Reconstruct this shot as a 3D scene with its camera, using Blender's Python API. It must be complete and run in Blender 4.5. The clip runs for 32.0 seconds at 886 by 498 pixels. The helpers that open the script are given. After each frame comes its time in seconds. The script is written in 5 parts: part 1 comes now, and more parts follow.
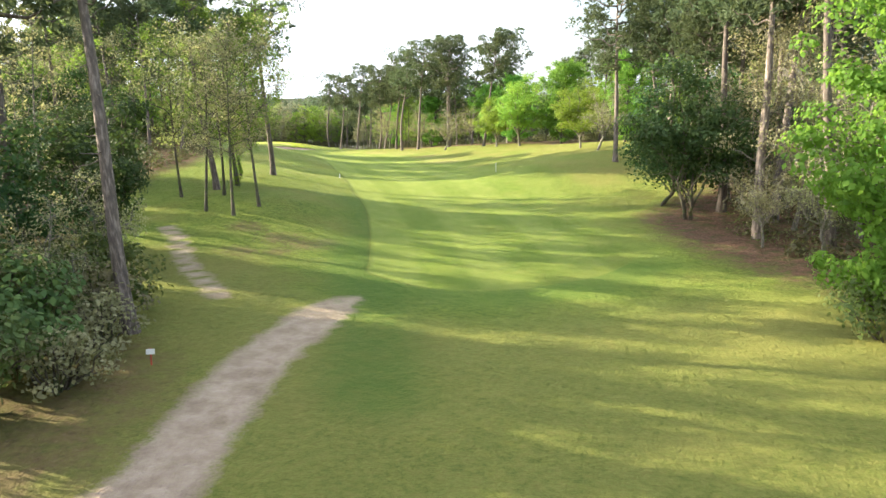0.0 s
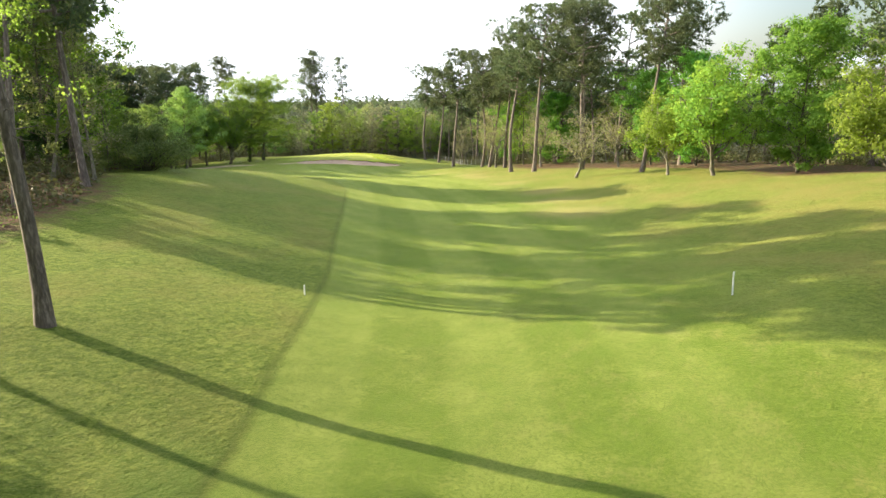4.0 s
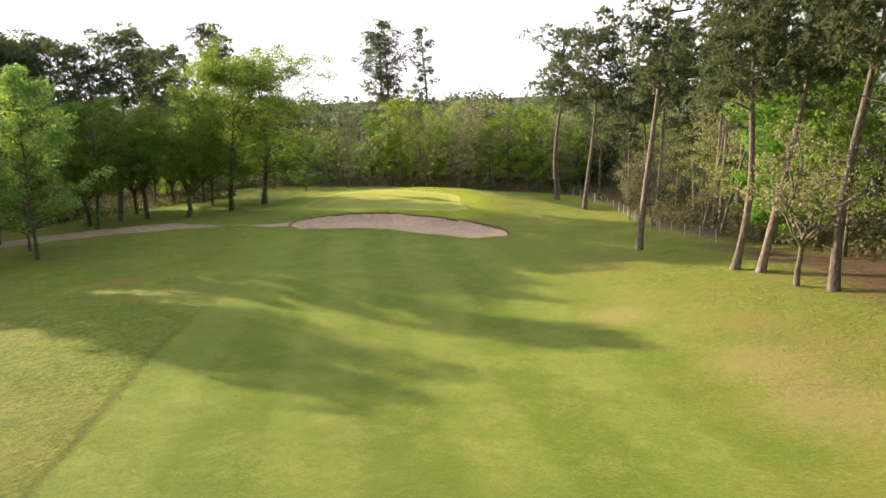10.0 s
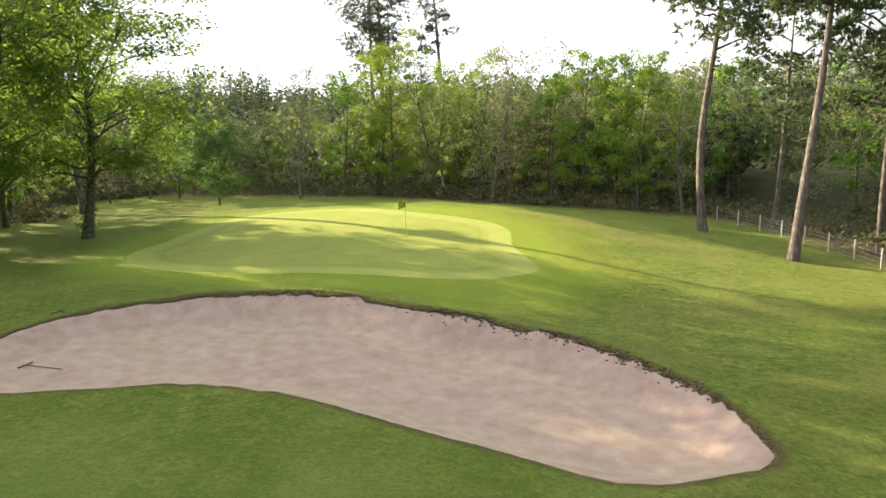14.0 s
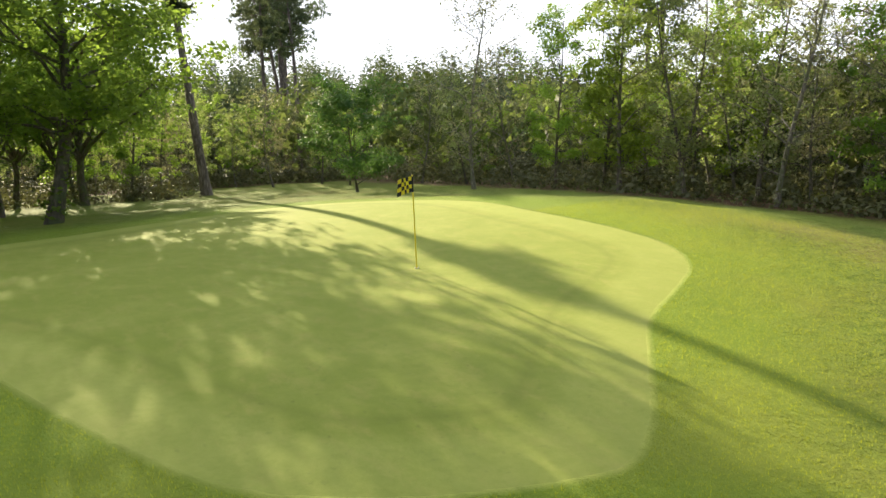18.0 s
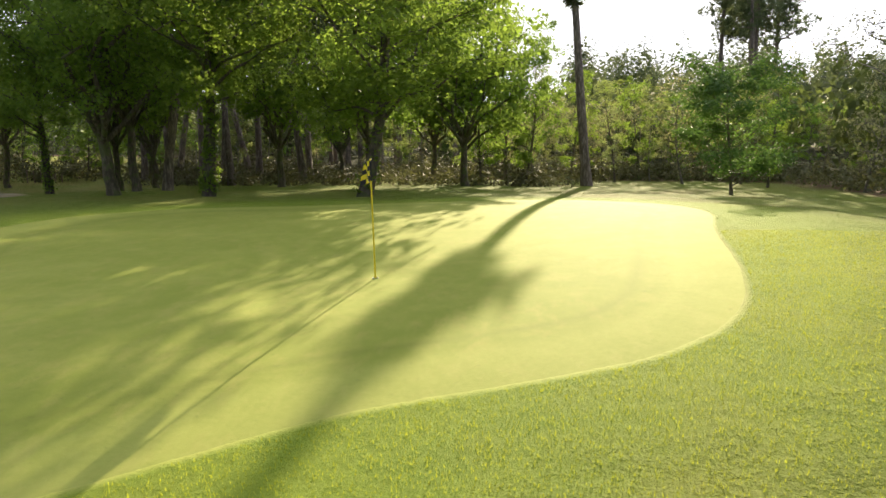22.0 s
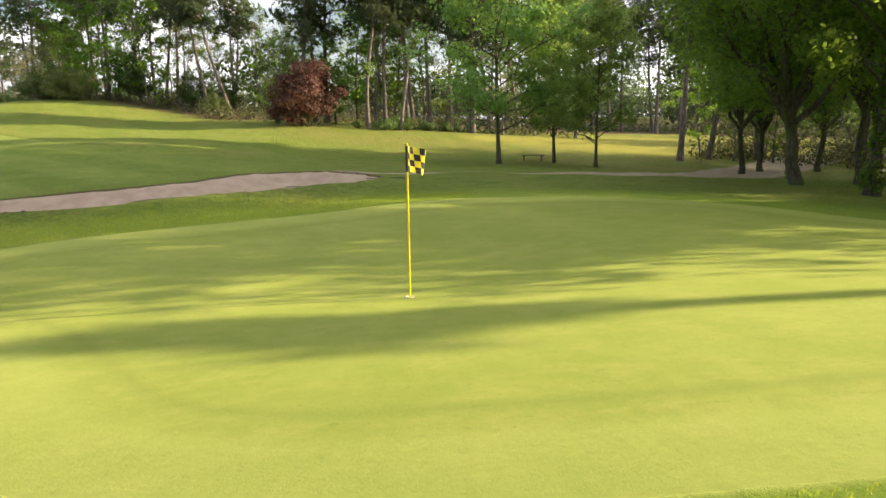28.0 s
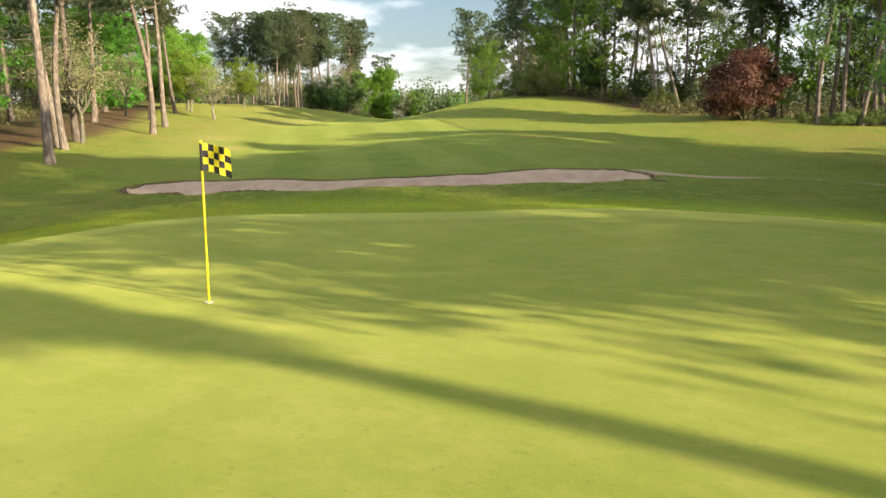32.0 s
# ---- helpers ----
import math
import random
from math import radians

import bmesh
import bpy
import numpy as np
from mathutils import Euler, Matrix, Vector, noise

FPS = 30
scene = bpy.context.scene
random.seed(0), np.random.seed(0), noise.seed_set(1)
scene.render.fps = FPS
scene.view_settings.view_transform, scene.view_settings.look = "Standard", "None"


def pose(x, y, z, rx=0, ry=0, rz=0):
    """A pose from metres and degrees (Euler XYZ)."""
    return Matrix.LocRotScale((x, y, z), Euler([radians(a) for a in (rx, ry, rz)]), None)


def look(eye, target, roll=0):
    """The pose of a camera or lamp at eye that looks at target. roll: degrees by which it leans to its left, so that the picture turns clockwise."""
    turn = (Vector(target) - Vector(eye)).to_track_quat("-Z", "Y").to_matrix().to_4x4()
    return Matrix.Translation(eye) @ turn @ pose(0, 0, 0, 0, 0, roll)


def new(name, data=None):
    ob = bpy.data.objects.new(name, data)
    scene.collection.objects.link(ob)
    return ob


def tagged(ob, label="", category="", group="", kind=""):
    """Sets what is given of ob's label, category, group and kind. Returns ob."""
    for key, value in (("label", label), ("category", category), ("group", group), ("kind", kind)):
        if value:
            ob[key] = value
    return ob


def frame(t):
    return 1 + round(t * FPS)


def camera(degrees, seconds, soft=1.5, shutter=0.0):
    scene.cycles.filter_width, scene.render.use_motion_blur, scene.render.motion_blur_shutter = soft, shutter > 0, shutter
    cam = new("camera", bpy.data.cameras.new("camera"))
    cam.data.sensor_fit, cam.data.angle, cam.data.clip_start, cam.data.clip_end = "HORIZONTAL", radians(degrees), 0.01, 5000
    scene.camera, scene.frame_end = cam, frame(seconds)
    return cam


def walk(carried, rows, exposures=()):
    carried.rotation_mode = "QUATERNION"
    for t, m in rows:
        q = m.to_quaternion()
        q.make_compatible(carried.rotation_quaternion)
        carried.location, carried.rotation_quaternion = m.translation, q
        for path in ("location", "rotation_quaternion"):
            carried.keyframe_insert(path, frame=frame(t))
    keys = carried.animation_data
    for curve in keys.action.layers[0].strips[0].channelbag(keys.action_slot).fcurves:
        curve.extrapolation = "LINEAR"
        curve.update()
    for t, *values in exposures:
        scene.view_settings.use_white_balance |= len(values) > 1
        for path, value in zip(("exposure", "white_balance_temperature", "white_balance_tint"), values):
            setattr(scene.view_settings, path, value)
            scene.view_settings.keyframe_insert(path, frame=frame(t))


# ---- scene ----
cam = camera(63.07, 32.0)
# seconds, eye, yaw to the left of +y, pitch up, roll
PATH = [
    (0, 94.495, -213.798, 15.246, 10.558, -12.116, -0.280),
    (0.5, 93.009, -206.908, 15.180, 10.663, -12.217, -0.106),
    (1, 91.594, -200.043, 15.057, 11.044, -12.206, -0.143),
    (1.5, 90.309, -193.247, 14.912, 12.078, -12.196, -0.205),
    (2, 89.181, -186.419, 14.737, 13.777, -12.181, -0.356),
    (2.5, 87.989, -179.585, 14.592, 15.448, -12.151, -0.498),
    (3, 86.772, -172.780, 14.449, 17.159, -12.082, -0.635),
    (3.5, 85.450, -165.986, 14.326, 18.880, -11.982, -0.704),
    (5.5, 78.304, -137.996, 14.819, 25.538, -12.089, -2.578),
    (6, 75.923, -131.011, 14.591, 26.978, -11.995, -2.325),
    (6.5, 73.444, -124.134, 14.463, 28.474, -11.890, -2.442),
    (7, 70.819, -117.466, 14.402, 29.822, -11.846, -2.398),
    (7.5, 68.010, -111.069, 14.335, 30.130, -11.835, -2.422),
    (8, 64.884, -104.866, 14.294, 30.106, -11.844, -2.453),
    (8.5, 61.274, -98.515, 14.133, 30.064, -11.849, -2.392),
    (9, 57.415, -92.121, 13.861, 29.975, -11.860, -2.168),
    (9.5, 53.568, -85.793, 13.565, 29.956, -11.865, -2.241),
    (10, 49.747, -79.530, 13.210, 29.927, -11.922, -2.138),
    (10.5, 45.986, -73.288, 12.673, 29.926, -11.930, -2.144),
    (11, 42.268, -67.080, 12.030, 29.985, -11.928, -2.157),
    (11.5, 38.586, -60.971, 11.329, 30.035, -11.925, -2.099),
    (12, 35.010, -55.012, 10.636, 30.084, -11.924, -2.145),
    (12.5, 31.545, -49.284, 9.945, 30.054, -11.942, -2.041),
    (13, 28.203, -43.729, 9.262, 30.072, -11.983, -1.894),
    (13.5, 25.280, -38.412, 8.605, 30.335, -12.078, -1.869),
    (14, 22.444, -33.456, 7.965, 30.936, -12.033, -1.883),
    (14.5, 20.028, -28.790, 7.377, 32.686, -11.925, -1.810),
    (16.5, 14.959, -15.013, 4.837, 45.771, -11.279, -1.960),
    (17, 14.569, -12.661, 4.318, 49.306, -11.026, -2.033),
    (17.5, 14.273, -10.500, 3.918, 53.192, -10.843, -2.320),
    (18, 14.421, -8.491, 3.633, 57.315, -10.663, -2.467),
    (18.5, 14.488, -6.735, 3.438, 61.653, -10.540, -2.580),
    (19, 14.345, -4.874, 3.221, 66.117, -10.294, -2.467),
    (19.5, 14.177, -3.131, 3.030, 71.130, -10.019, -2.458),
    (20, 13.953, -1.564, 2.885, 76.748, -9.809, -2.453),
    (20.5, 13.784, -0.170, 2.854, 82.370, -9.707, -2.127),
    (21, 13.523, 1.117, 2.821, 88.039, -9.634, -1.945),
    (21.5, 13.204, 2.223, 2.796, 93.352, -9.589, -1.823),
    (22, 12.791, 3.335, 2.765, 99.087, -9.491, -1.621),
    (22.5, 12.282, 4.330, 2.750, 104.738, -9.409, -1.302),
    (23, 11.653, 5.255, 2.702, 110.447, -9.323, -1.253),
    (23.5, 10.907, 6.090, 2.660, 116.198, -9.296, -1.124),
    (24, 10.126, 6.871, 2.608, 121.956, -9.131, -1.244),
    (24.5, 9.270, 7.538, 2.610, 127.716, -9.184, -1.340),
    (25, 8.419, 8.183, 2.590, 133.432, -9.123, -1.217),
    (25.5, 7.442, 8.785, 2.561, 139.252, -9.088, -1.195),
    (27.5, 2.809, 10.013, 2.387, 162.490, -8.937, -0.831),
    (28, 1.596, 10.099, 2.368, 168.287, -8.990, -0.878),
    (28.5, 0.398, 10.271, 2.416, 173.766, -9.166, -0.358),
    (29, -0.820, 10.358, 2.422, 178.956, -9.081, -0.595),
    (29.5, -2.139, 9.997, 2.368, 184.625, -9.030, -0.686),
    (30, -3.327, 9.367, 2.301, 189.992, -8.986, -0.440),
    (30.5, -4.463, 8.854, 2.301, 194.615, -9.088, -0.412),
    (31, -5.599, 8.403, 2.323, 199.023, -9.102, -0.291),
    (31.5, -6.490, 7.824, 2.342, 203.155, -9.088, -0.159),
    (32, -7.260, 7.179, 2.357, 206.950, -9.162, -0.065),
]


def aim(x, y, z, yaw, pitch, roll):
    a, b = radians(yaw), radians(pitch)
    d = Vector((-math.sin(a) * math.cos(b), math.cos(a) * math.cos(b), math.sin(b)))
    return look((x, y, z), Vector((x, y, z)) + d * 2, roll)


walk(cam, [(t, aim(x, y, z, a, b, c)) for t, x, y, z, a, b, c in PATH],
     [(0, 2.0, 5900, 11), (3, 1.76, 6050, 9), (6, 1.52, 6500, 11), (9, 1.26, 6650, 18), (13, 1.64, 6350, 14), (18, 1.34, 6250, 10), (24, 1.33, 6500, 17), (28, 1.38, 6550, 11), (32, 1.28, 6550, 10)])

# ---------------------------------------------------------------- light
SUN_YAW, SUN_UP = 85.5, 16.0
world = bpy.data.worlds.new("sky")
scene.world = world
world.use_nodes = True
wn, wl = world.node_tree.nodes, world.node_tree.links
wn.clear()
w_sky = wn.new("ShaderNodeTexSky")
w_sky.sky_type, w_sky.sun_disc = "NISHITA", False
w_sky.sun_elevation, w_sky.sun_rotation = radians(SUN_UP), radians(-SUN_YAW)
w_sky.air_density, w_sky.dust_density, w_sky.ozone_density = 1.0, 2.5, 1.0
w_co = wn.new("ShaderNodeTexCoord")
w_map = wn.new("ShaderNodeMapping")
w_map.inputs["Scale"].default_value = (1.0, 1.0, 3.2)
w_noise = wn.new("ShaderNodeTexNoise")
w_noise.inputs["Scale"].default_value, w_noise.inputs["Detail"].default_value, w_noise.inputs["Roughness"].default_value = 2.6, 8, 0.55
w_ramp = wn.new("ShaderNodeValToRGB")
w_ramp.color_ramp.elements[0].position, w_ramp.color_ramp.elements[1].position = 0.48, 0.6
_a, _e = radians(SUN_YAW), radians(SUN_UP)
SUN_AT = Vector((-math.sin(_a) * math.cos(_e), math.cos(_a) * math.cos(_e), math.sin(_e)))
# thin bright veil of cloud over the half of the sky that holds the sun
w_dot = wn.new("ShaderNodeVectorMath")
w_dot.operation = "DOT_PRODUCT"
w_dot.inputs[1].default_value = SUN_AT
w_veil = wn.new("ShaderNodeMapRange")
w_veil.interpolation_type = "SMOOTHSTEP"
w_veil.inputs["From Min"].default_value, w_veil.inputs["From Max"].default_value = -0.05, 0.42
w_max = wn.new("ShaderNodeMath")
w_max.operation, w_max.use_clamp = "MAXIMUM", True
w_mix = wn.new("ShaderNodeMixRGB")
w_mix.inputs["Color2"].default_value = (8.2, 8.3, 8.5, 1)
w_bg = wn.new("ShaderNodeBackground")
w_bg.inputs["Strength"].default_value = 0.08
w_out = wn.new("ShaderNodeOutputWorld")
wl.new(w_co.outputs["Generated"], w_map.inputs["Vector"])
wl.new(w_map.outputs["Vector"], w_noise.inputs["Vector"])
wl.new(w_noise.outputs["Fac"], w_ramp.inputs["Fac"])
wl.new(w_co.outputs["Generated"], w_dot.inputs[0])
wl.new(w_dot.outputs["Value"], w_veil.inputs["Value"])
wl.new(w_ramp.outputs["Color"], w_max.inputs[0])
wl.new(w_veil.outputs["Result"], w_max.inputs[1])
wl.new(w_max.outputs[0], w_mix.inputs["Fac"])
wl.new(w_sky.outputs["Color"], w_mix.inputs["Color1"])
wl.new(w_mix.outputs["Color"], w_bg.inputs["Color"])
wl.new(w_bg.outputs["Background"], w_out.inputs["Surface"])

sun = new("sun", bpy.data.lights.new("sun", "SUN"))
sun.data.energy, sun.data.angle, sun.data.color = 5.0, radians(0.5), (1.0, 0.84, 0.56)
sun.matrix_basis = look(SUN_AT * 100, (0, 0, 0))


# ---------------------------------------------------------------- materials
def nodes_of(name):
    m = bpy.data.materials.new(name)
    m.use_nodes = True
    n, l = m.node_tree.nodes, m.node_tree.links
    n.clear()
    out = n.new("ShaderNodeOutputMaterial")
    return m, n, l, out


def tex(n, l, scale, detail=4, rough=0.55, vec=None, stretch=None):
    t = n.new("ShaderNodeTexNoise")
    t.inputs["Scale"].default_value, t.inputs["Detail"].default_value, t.inputs["Roughness"].default_value = scale, detail, rough
    co = n.new("ShaderNodeTexCoord").outputs["Object"] if vec is None else vec
    if stretch:
        mp = n.new("ShaderNodeMapping")
        mp.inputs["Scale"].default_value = stretch
        l.new(co, mp.inputs["Vector"])
        co = mp.outputs["Vector"]
    l.new(co, t.inputs["Vector"])
    return t.outputs["Fac"]


def ramp(n, l, fac, stops):
    r = n.new("ShaderNodeValToRGB")
    el = r.color_ramp.elements
    while len(el) < len(stops):
        el.new(0.5)
    for e, (p, c) in zip(el, stops):
        e.position, e.color = p, (*c, 1) if len(c) == 3 else c
    l.new(fac, r.inputs["Fac"])
    return r.outputs["Color"]


def mix(n, l, fac, a, b, kind="MIX"):
    m = n.new("ShaderNodeMixRGB")
    m.blend_type = kind
    for k, v in (("Fac", fac), ("Color1", a), ("Color2", b)):
        if isinstance(v, (int, float)):
            m.inputs[k].default_value = v
        elif isinstance(v, tuple):
            m.inputs[k].default_value = (*v, 1)
        else:
            l.new(v, m.inputs[k])
    return m.outputs["Color"]


def calc(n, l, op, a, b=0.0, c=0.0, clamp=False):
    m = n.new("ShaderNodeMath")
    m.operation, m.use_clamp = op, clamp
    for k, v in enumerate((a, b, c)):
        if isinstance(v, (int, float)):
            m.inputs[k].default_value = v
        else:
            l.new(v, m.inputs[k])
    return m.outputs[0]


def bump(n, l, height, strength, dist, base=None):
    b = n.new("ShaderNodeBump")
    b.inputs["Strength"].default_value, b.inputs["Distance"].default_value = strength, dist
    l.new(height, b.inputs["Height"])
    if base is not None:
        l.new(base, b.inputs["Normal"])
    return b.outputs["Normal"]


def plain(name, colour, rough=0.6, metal=0.0, vary=0.25, scale=8.0, bumps=0.15):
    """A surface of one colour, worn a little at two scales."""
    m, n, l, out = nodes_of(name)
    p = n.new("ShaderNodeBsdfPrincipled")
    big, small = tex(n, l, scale * 0.3, 3), tex(n, l, scale * 5, 5)
    dark = tuple(v * (1 - vary) for v in colour)
    col = mix(n, l, calc(n, l, "MULTIPLY", calc(n, l, "ADD", big, small), 0.5), dark, tuple(min(1, v * (1 + vary * 0.6)) for v in colour))
    l.new(col, p.inputs["Base Color"])
    p.inputs["Roughness"].default_value, p.inputs["Metallic"].default_value = rough, metal
    l.new(bump(n, l, small, bumps, 0.01), p.inputs["Normal"])
    l.new(p.outputs[0], out.inputs["Surface"])
    return m


def bark(name, low, high, moss=None, ridge=9.0):
    m, n, l, out = nodes_of(name)
    p = n.new("ShaderNodeBsdfPrincipled")
    plates = tex(n, l, ridge, 5, 0.65, stretch=(1, 1, 0.22))
    patch = tex(n, l, 0.7, 3)
    col = ramp(n, l, plates, [(0.34, tuple(v * 0.35 for v in low)), (0.5, low), (0.68, high)])
    col = mix(n, l, calc(n, l, "MULTIPLY", patch, 0.55), col, tuple(v * 0.6 for v in high))
    if moss:
        col = mix(n, l, calc(n, l, "MULTIPLY", calc(n, l, "GREATER_THAN", tex(n, l, 2.2, 5), 0.53), 0.6), col, moss)
    rnd = n.new("ShaderNodeObjectInfo").outputs["Random"]
    hs = n.new("ShaderNodeHueSaturation")
    l.new(calc(n, l, "MULTIPLY_ADD", rnd, 0.5, 0.75), hs.inputs["Value"])
    l.new(col, hs.inputs["Color"])
    l.new(hs.outputs[0], p.inputs["Base Color"])
    p.inputs["Roughness"].default_value = 0.9
    l.new(bump(n, l, plates, 0.8, 0.06), p.inputs["Normal"])
    l.new(p.outputs[0], out.inputs["Surface"])
    return m


def foliage(name, dark, light, through_col, shine=0.65, amount=0.4, spread=0.3):
    """Leaves: each one its own shade, part of the light going through."""
    m, n, l, out = nodes_of(name)
    p = n.new("ShaderNodeBsdfPrincipled")
    geo = n.new("ShaderNodeNewGeometry")
    rnd = geo.outputs["Random Per Island"]
    tree = n.new("ShaderNodeObjectInfo").outputs["Random"]
    clump = tex(n, l, 0.8, 2)
    k = calc(n, l, "MULTIPLY_ADD", rnd, 0.6, calc(n, l, "MULTIPLY", clump, 0.4))
    col = ramp(n, l, k, [(0.2, dark), (0.8, light)])
    hs = n.new("ShaderNodeHueSaturation")
    l.new(calc(n, l, "MULTIPLY_ADD", tree, 0.06, 0.47), hs.inputs["Hue"])
    l.new(calc(n, l, "MULTIPLY_ADD", tree, spread * 2, 1 - spread), hs.inputs["Value"])
    l.new(col, hs.inputs["Color"])
    l.new(hs.outputs[0], p.inputs["Base Color"])
    p.inputs["Roughness"].default_value = shine
    p.inputs["Specular IOR Level"].default_value = 0.18
    t = n.new("ShaderNodeBsdfTranslucent")
    l.new(mix(n, l, 0.75, hs.outputs[0], through_col), t.inputs["Color"])
    mx = n.new("ShaderNodeMixShader")
    mx.inputs[0].default_value = amount
    l.new(p.outputs[0], mx.inputs[1])
    l.new(t.outputs[0], mx.inputs[2])
    l.new(mx.outputs[0], out.inputs["Surface"])
    return m


BARK_PINE = bark("pine_bark", (0.115, 0.088, 0.073), (0.36, 0.295, 0.25))
BARK_OAK = bark("oak_bark", (0.085, 0.07, 0.05), (0.2, 0.17, 0.125), moss=(0.09, 0.12, 0.03))
BARK_PALE = bark("pale_bark", (0.16, 0.14, 0.11), (0.36, 0.32, 0.26), moss=(0.13, 0.15, 0.06), ridge=14)
LEAF_PINE = foliage("pine_needles", (0.048, 0.072, 0.042), (0.135, 0.17, 0.084), (0.22, 0.27, 0.1), amount=0.3)
LEAF_OAK = foliage("oak_leaves", (0.03, 0.074, 0.017), (0.11, 0.195, 0.038), (0.4, 0.58, 0.075), amount=0.5)
LEAF_BRIGHT = foliage("spring_leaves", (0.1, 0.19, 0.02), (0.22, 0.34, 0.05), (0.42, 0.56, 0.07), amount=0.45)
LEAF_DARK = foliage("evergreen_leaves", (0.026, 0.055, 0.018), (0.08, 0.125, 0.04), (0.13, 0.2, 0.04), amount=0.25)
LEAF_BUD = foliage("budding_leaves", (0.18, 0.165, 0.1), (0.36, 0.335, 0.19), (0.42, 0.42, 0.15), amount=0.4)
LEAF_COPPER = foliage("copper_leaves", (0.07, 0.038, 0.028), (0.18, 0.1, 0.07), (0.3, 0.13, 0.07), amount=0.3)
LEAF_SCRUB = foliage("scrub_leaves", (0.08, 0.085, 0.034), (0.185, 0.175, 0.075), (0.22, 0.21, 0.07), amount=0.25)
LEAF_THICKET = foliage("thicket_leaves", (0.06, 0.062, 0.032), (0.155, 0.155, 0.078), (0.19, 0.2, 0.06), amount=0.28)
LEAF_OLIVE = foliage("olive_leaves", (0.11, 0.13, 0.055), (0.26, 0.29, 0.125), (0.42, 0.5, 0.13), amount=0.5)
LEAF_FAR = foliage("far_leaves", (0.045, 0.06, 0.034), (0.12, 0.14, 0.07), (0.12, 0.16, 0.05), amount=0.2)
LEAF_MIX = foliage("mixed_leaves", (0.06, 0.095, 0.03), (0.16, 0.21, 0.065), (0.28, 0.36, 0.08), amount=0.3)
LEAF_LOW = foliage("low_tree_leaves", (0.03, 0.085, 0.022), (0.09, 0.18, 0.045), (0.2, 0.36, 0.06), amount=0.3)
LEAF_YOUNG = foliage("young_leaves", (0.1, 0.18, 0.04), (0.25, 0.34, 0.11), (0.4, 0.56, 0.1), amount=0.45)
LEAF_FRESH = foliage("fresh_leaves", (0.06, 0.16, 0.018), (0.16, 0.32, 0.05), (0.34, 0.55, 0.07), amount=0.45)
# ---------------------------------------------------------------- terrain
# spot heights x, y, z: tee side, middle, green side, far ring
SPOTS_TEE = [(112, -235, 5.6), (92, -230, 5.8), (70, -225, 6.4), (83, -190, 5.7), (100, -190, 5.2), (64, -190, 6.6),
             (72, -160, 7.2), (67, -150, 6.7), (62.7, -141.6, 7.0), (85, -157, 5.2), (95, -156, 4.9), (89, -142, 5.2),
             (84, -115, 5.5), (85, -128.4, 6.2), (66, -128.6, 5.3), (72.2, -143.7, 5.5), (96.8, -119.7, 8.1),
             (95, -105.5, 7.5), (78.2, -162.1, 5.6), (108, -150, 5.6), (112, -128, 7.6), (90, -132, 7.1), (50, -165, 6.4)]
SPOTS_MID = [(45.9, -88.7, 4.7), (38.6, -94.6, 7.0), (41.4, -90.1, 5.9), (68.3, -84.5, 3.7), (76, -77.4, 5.2), (63.7, -96.8, 4.1),
             (55.6, -97, 4.2), (54, -108, 5.8), (48.4, -111.5, 7.6), (58.9, -53, 3.1), (53.6, -46.5, 2.2), (65.4, -48.8, 3.6),
             (43.9, -42.8, 1.6), (52, -54, 2.0), (39, -46.5, 1.2), (35.2, -42.2, 0.7), (28, -50, 1.5), (19.3, -50, 2.2),
             (11.4, -51.8, 2.0), (19.3, -62.4, 2.7), (36.4, -71.7, 3.7), (2.3, -54.8, 1.2), (90, -60, 5.6), (20, -85, 4.6)]
SPOTS_GREEN = [(0, 0, 0), (35, -22, 0.5), (43, -29, 1.1), (20.9, -16.8, -0.2), (0.3, -24.1, 0.7), (18.9, 12, -2.1), (12.5, 19, -2.0),
               (22, 15.6, -2.5), (-19.7, -13.2, -0.15), (-20.9, -5.9, -0.35), (-38.3, 5.4, -1.5), (-25.7, 20, -1.6), (-13.7, -42.5, 0.1),
               (-20, -43, -0.1), (-0.7, -74, 3.5), (-35, -41.7, -0.9), (-21, -19, -0.1), (-2, -11, 0.4), (8, -6, 0.1), (-6, 11, 0.25),
               (3, 10, 0.1), (-13, 2, 0.0), (12, 4, -0.7), (13, -5, -0.5), (13, -22, 0.2), (26, -2, -1.2), (-4, 26, -2.2)]
SPOTS_FAR = [(-80, 0, -2.5), (-60, -60, 0.0), (-60, 60, -3), (0, 70, -3), (60, 40, -2.5), (90, 0, 1), (130, -60, 6), (140, -150, 8),
             (120, -260, 7), (40, -260, 8), (20, -200, 8), (10, -140, 7.5), (-30, -110, 4), (-60, -100, 2)]
SPOTS = np.array(SPOTS_TEE + SPOTS_MID + SPOTS_GREEN + SPOTS_FAR, float)


def _kernel(d2):
    return np.where(d2 > 0, d2 * np.log(np.maximum(d2, 1e-9)), 0.0) / 2000.0


def _solve():
    p = SPOTS[:, :2]
    n = len(p)
    k = _kernel(((p[:, None] - p[None]) ** 2).sum(-1)) + 0.012 * np.eye(n)
    q = np.c_[np.ones(n), p / 100.0]
    m = np.block([[k, q], [q.T, np.zeros((3, 3))]])
    s = np.linalg.solve(m, np.r_[SPOTS[:, 2], 0, 0, 0])
    return s[:n], s[n:]


WEIGHTS, PLANE = _solve()


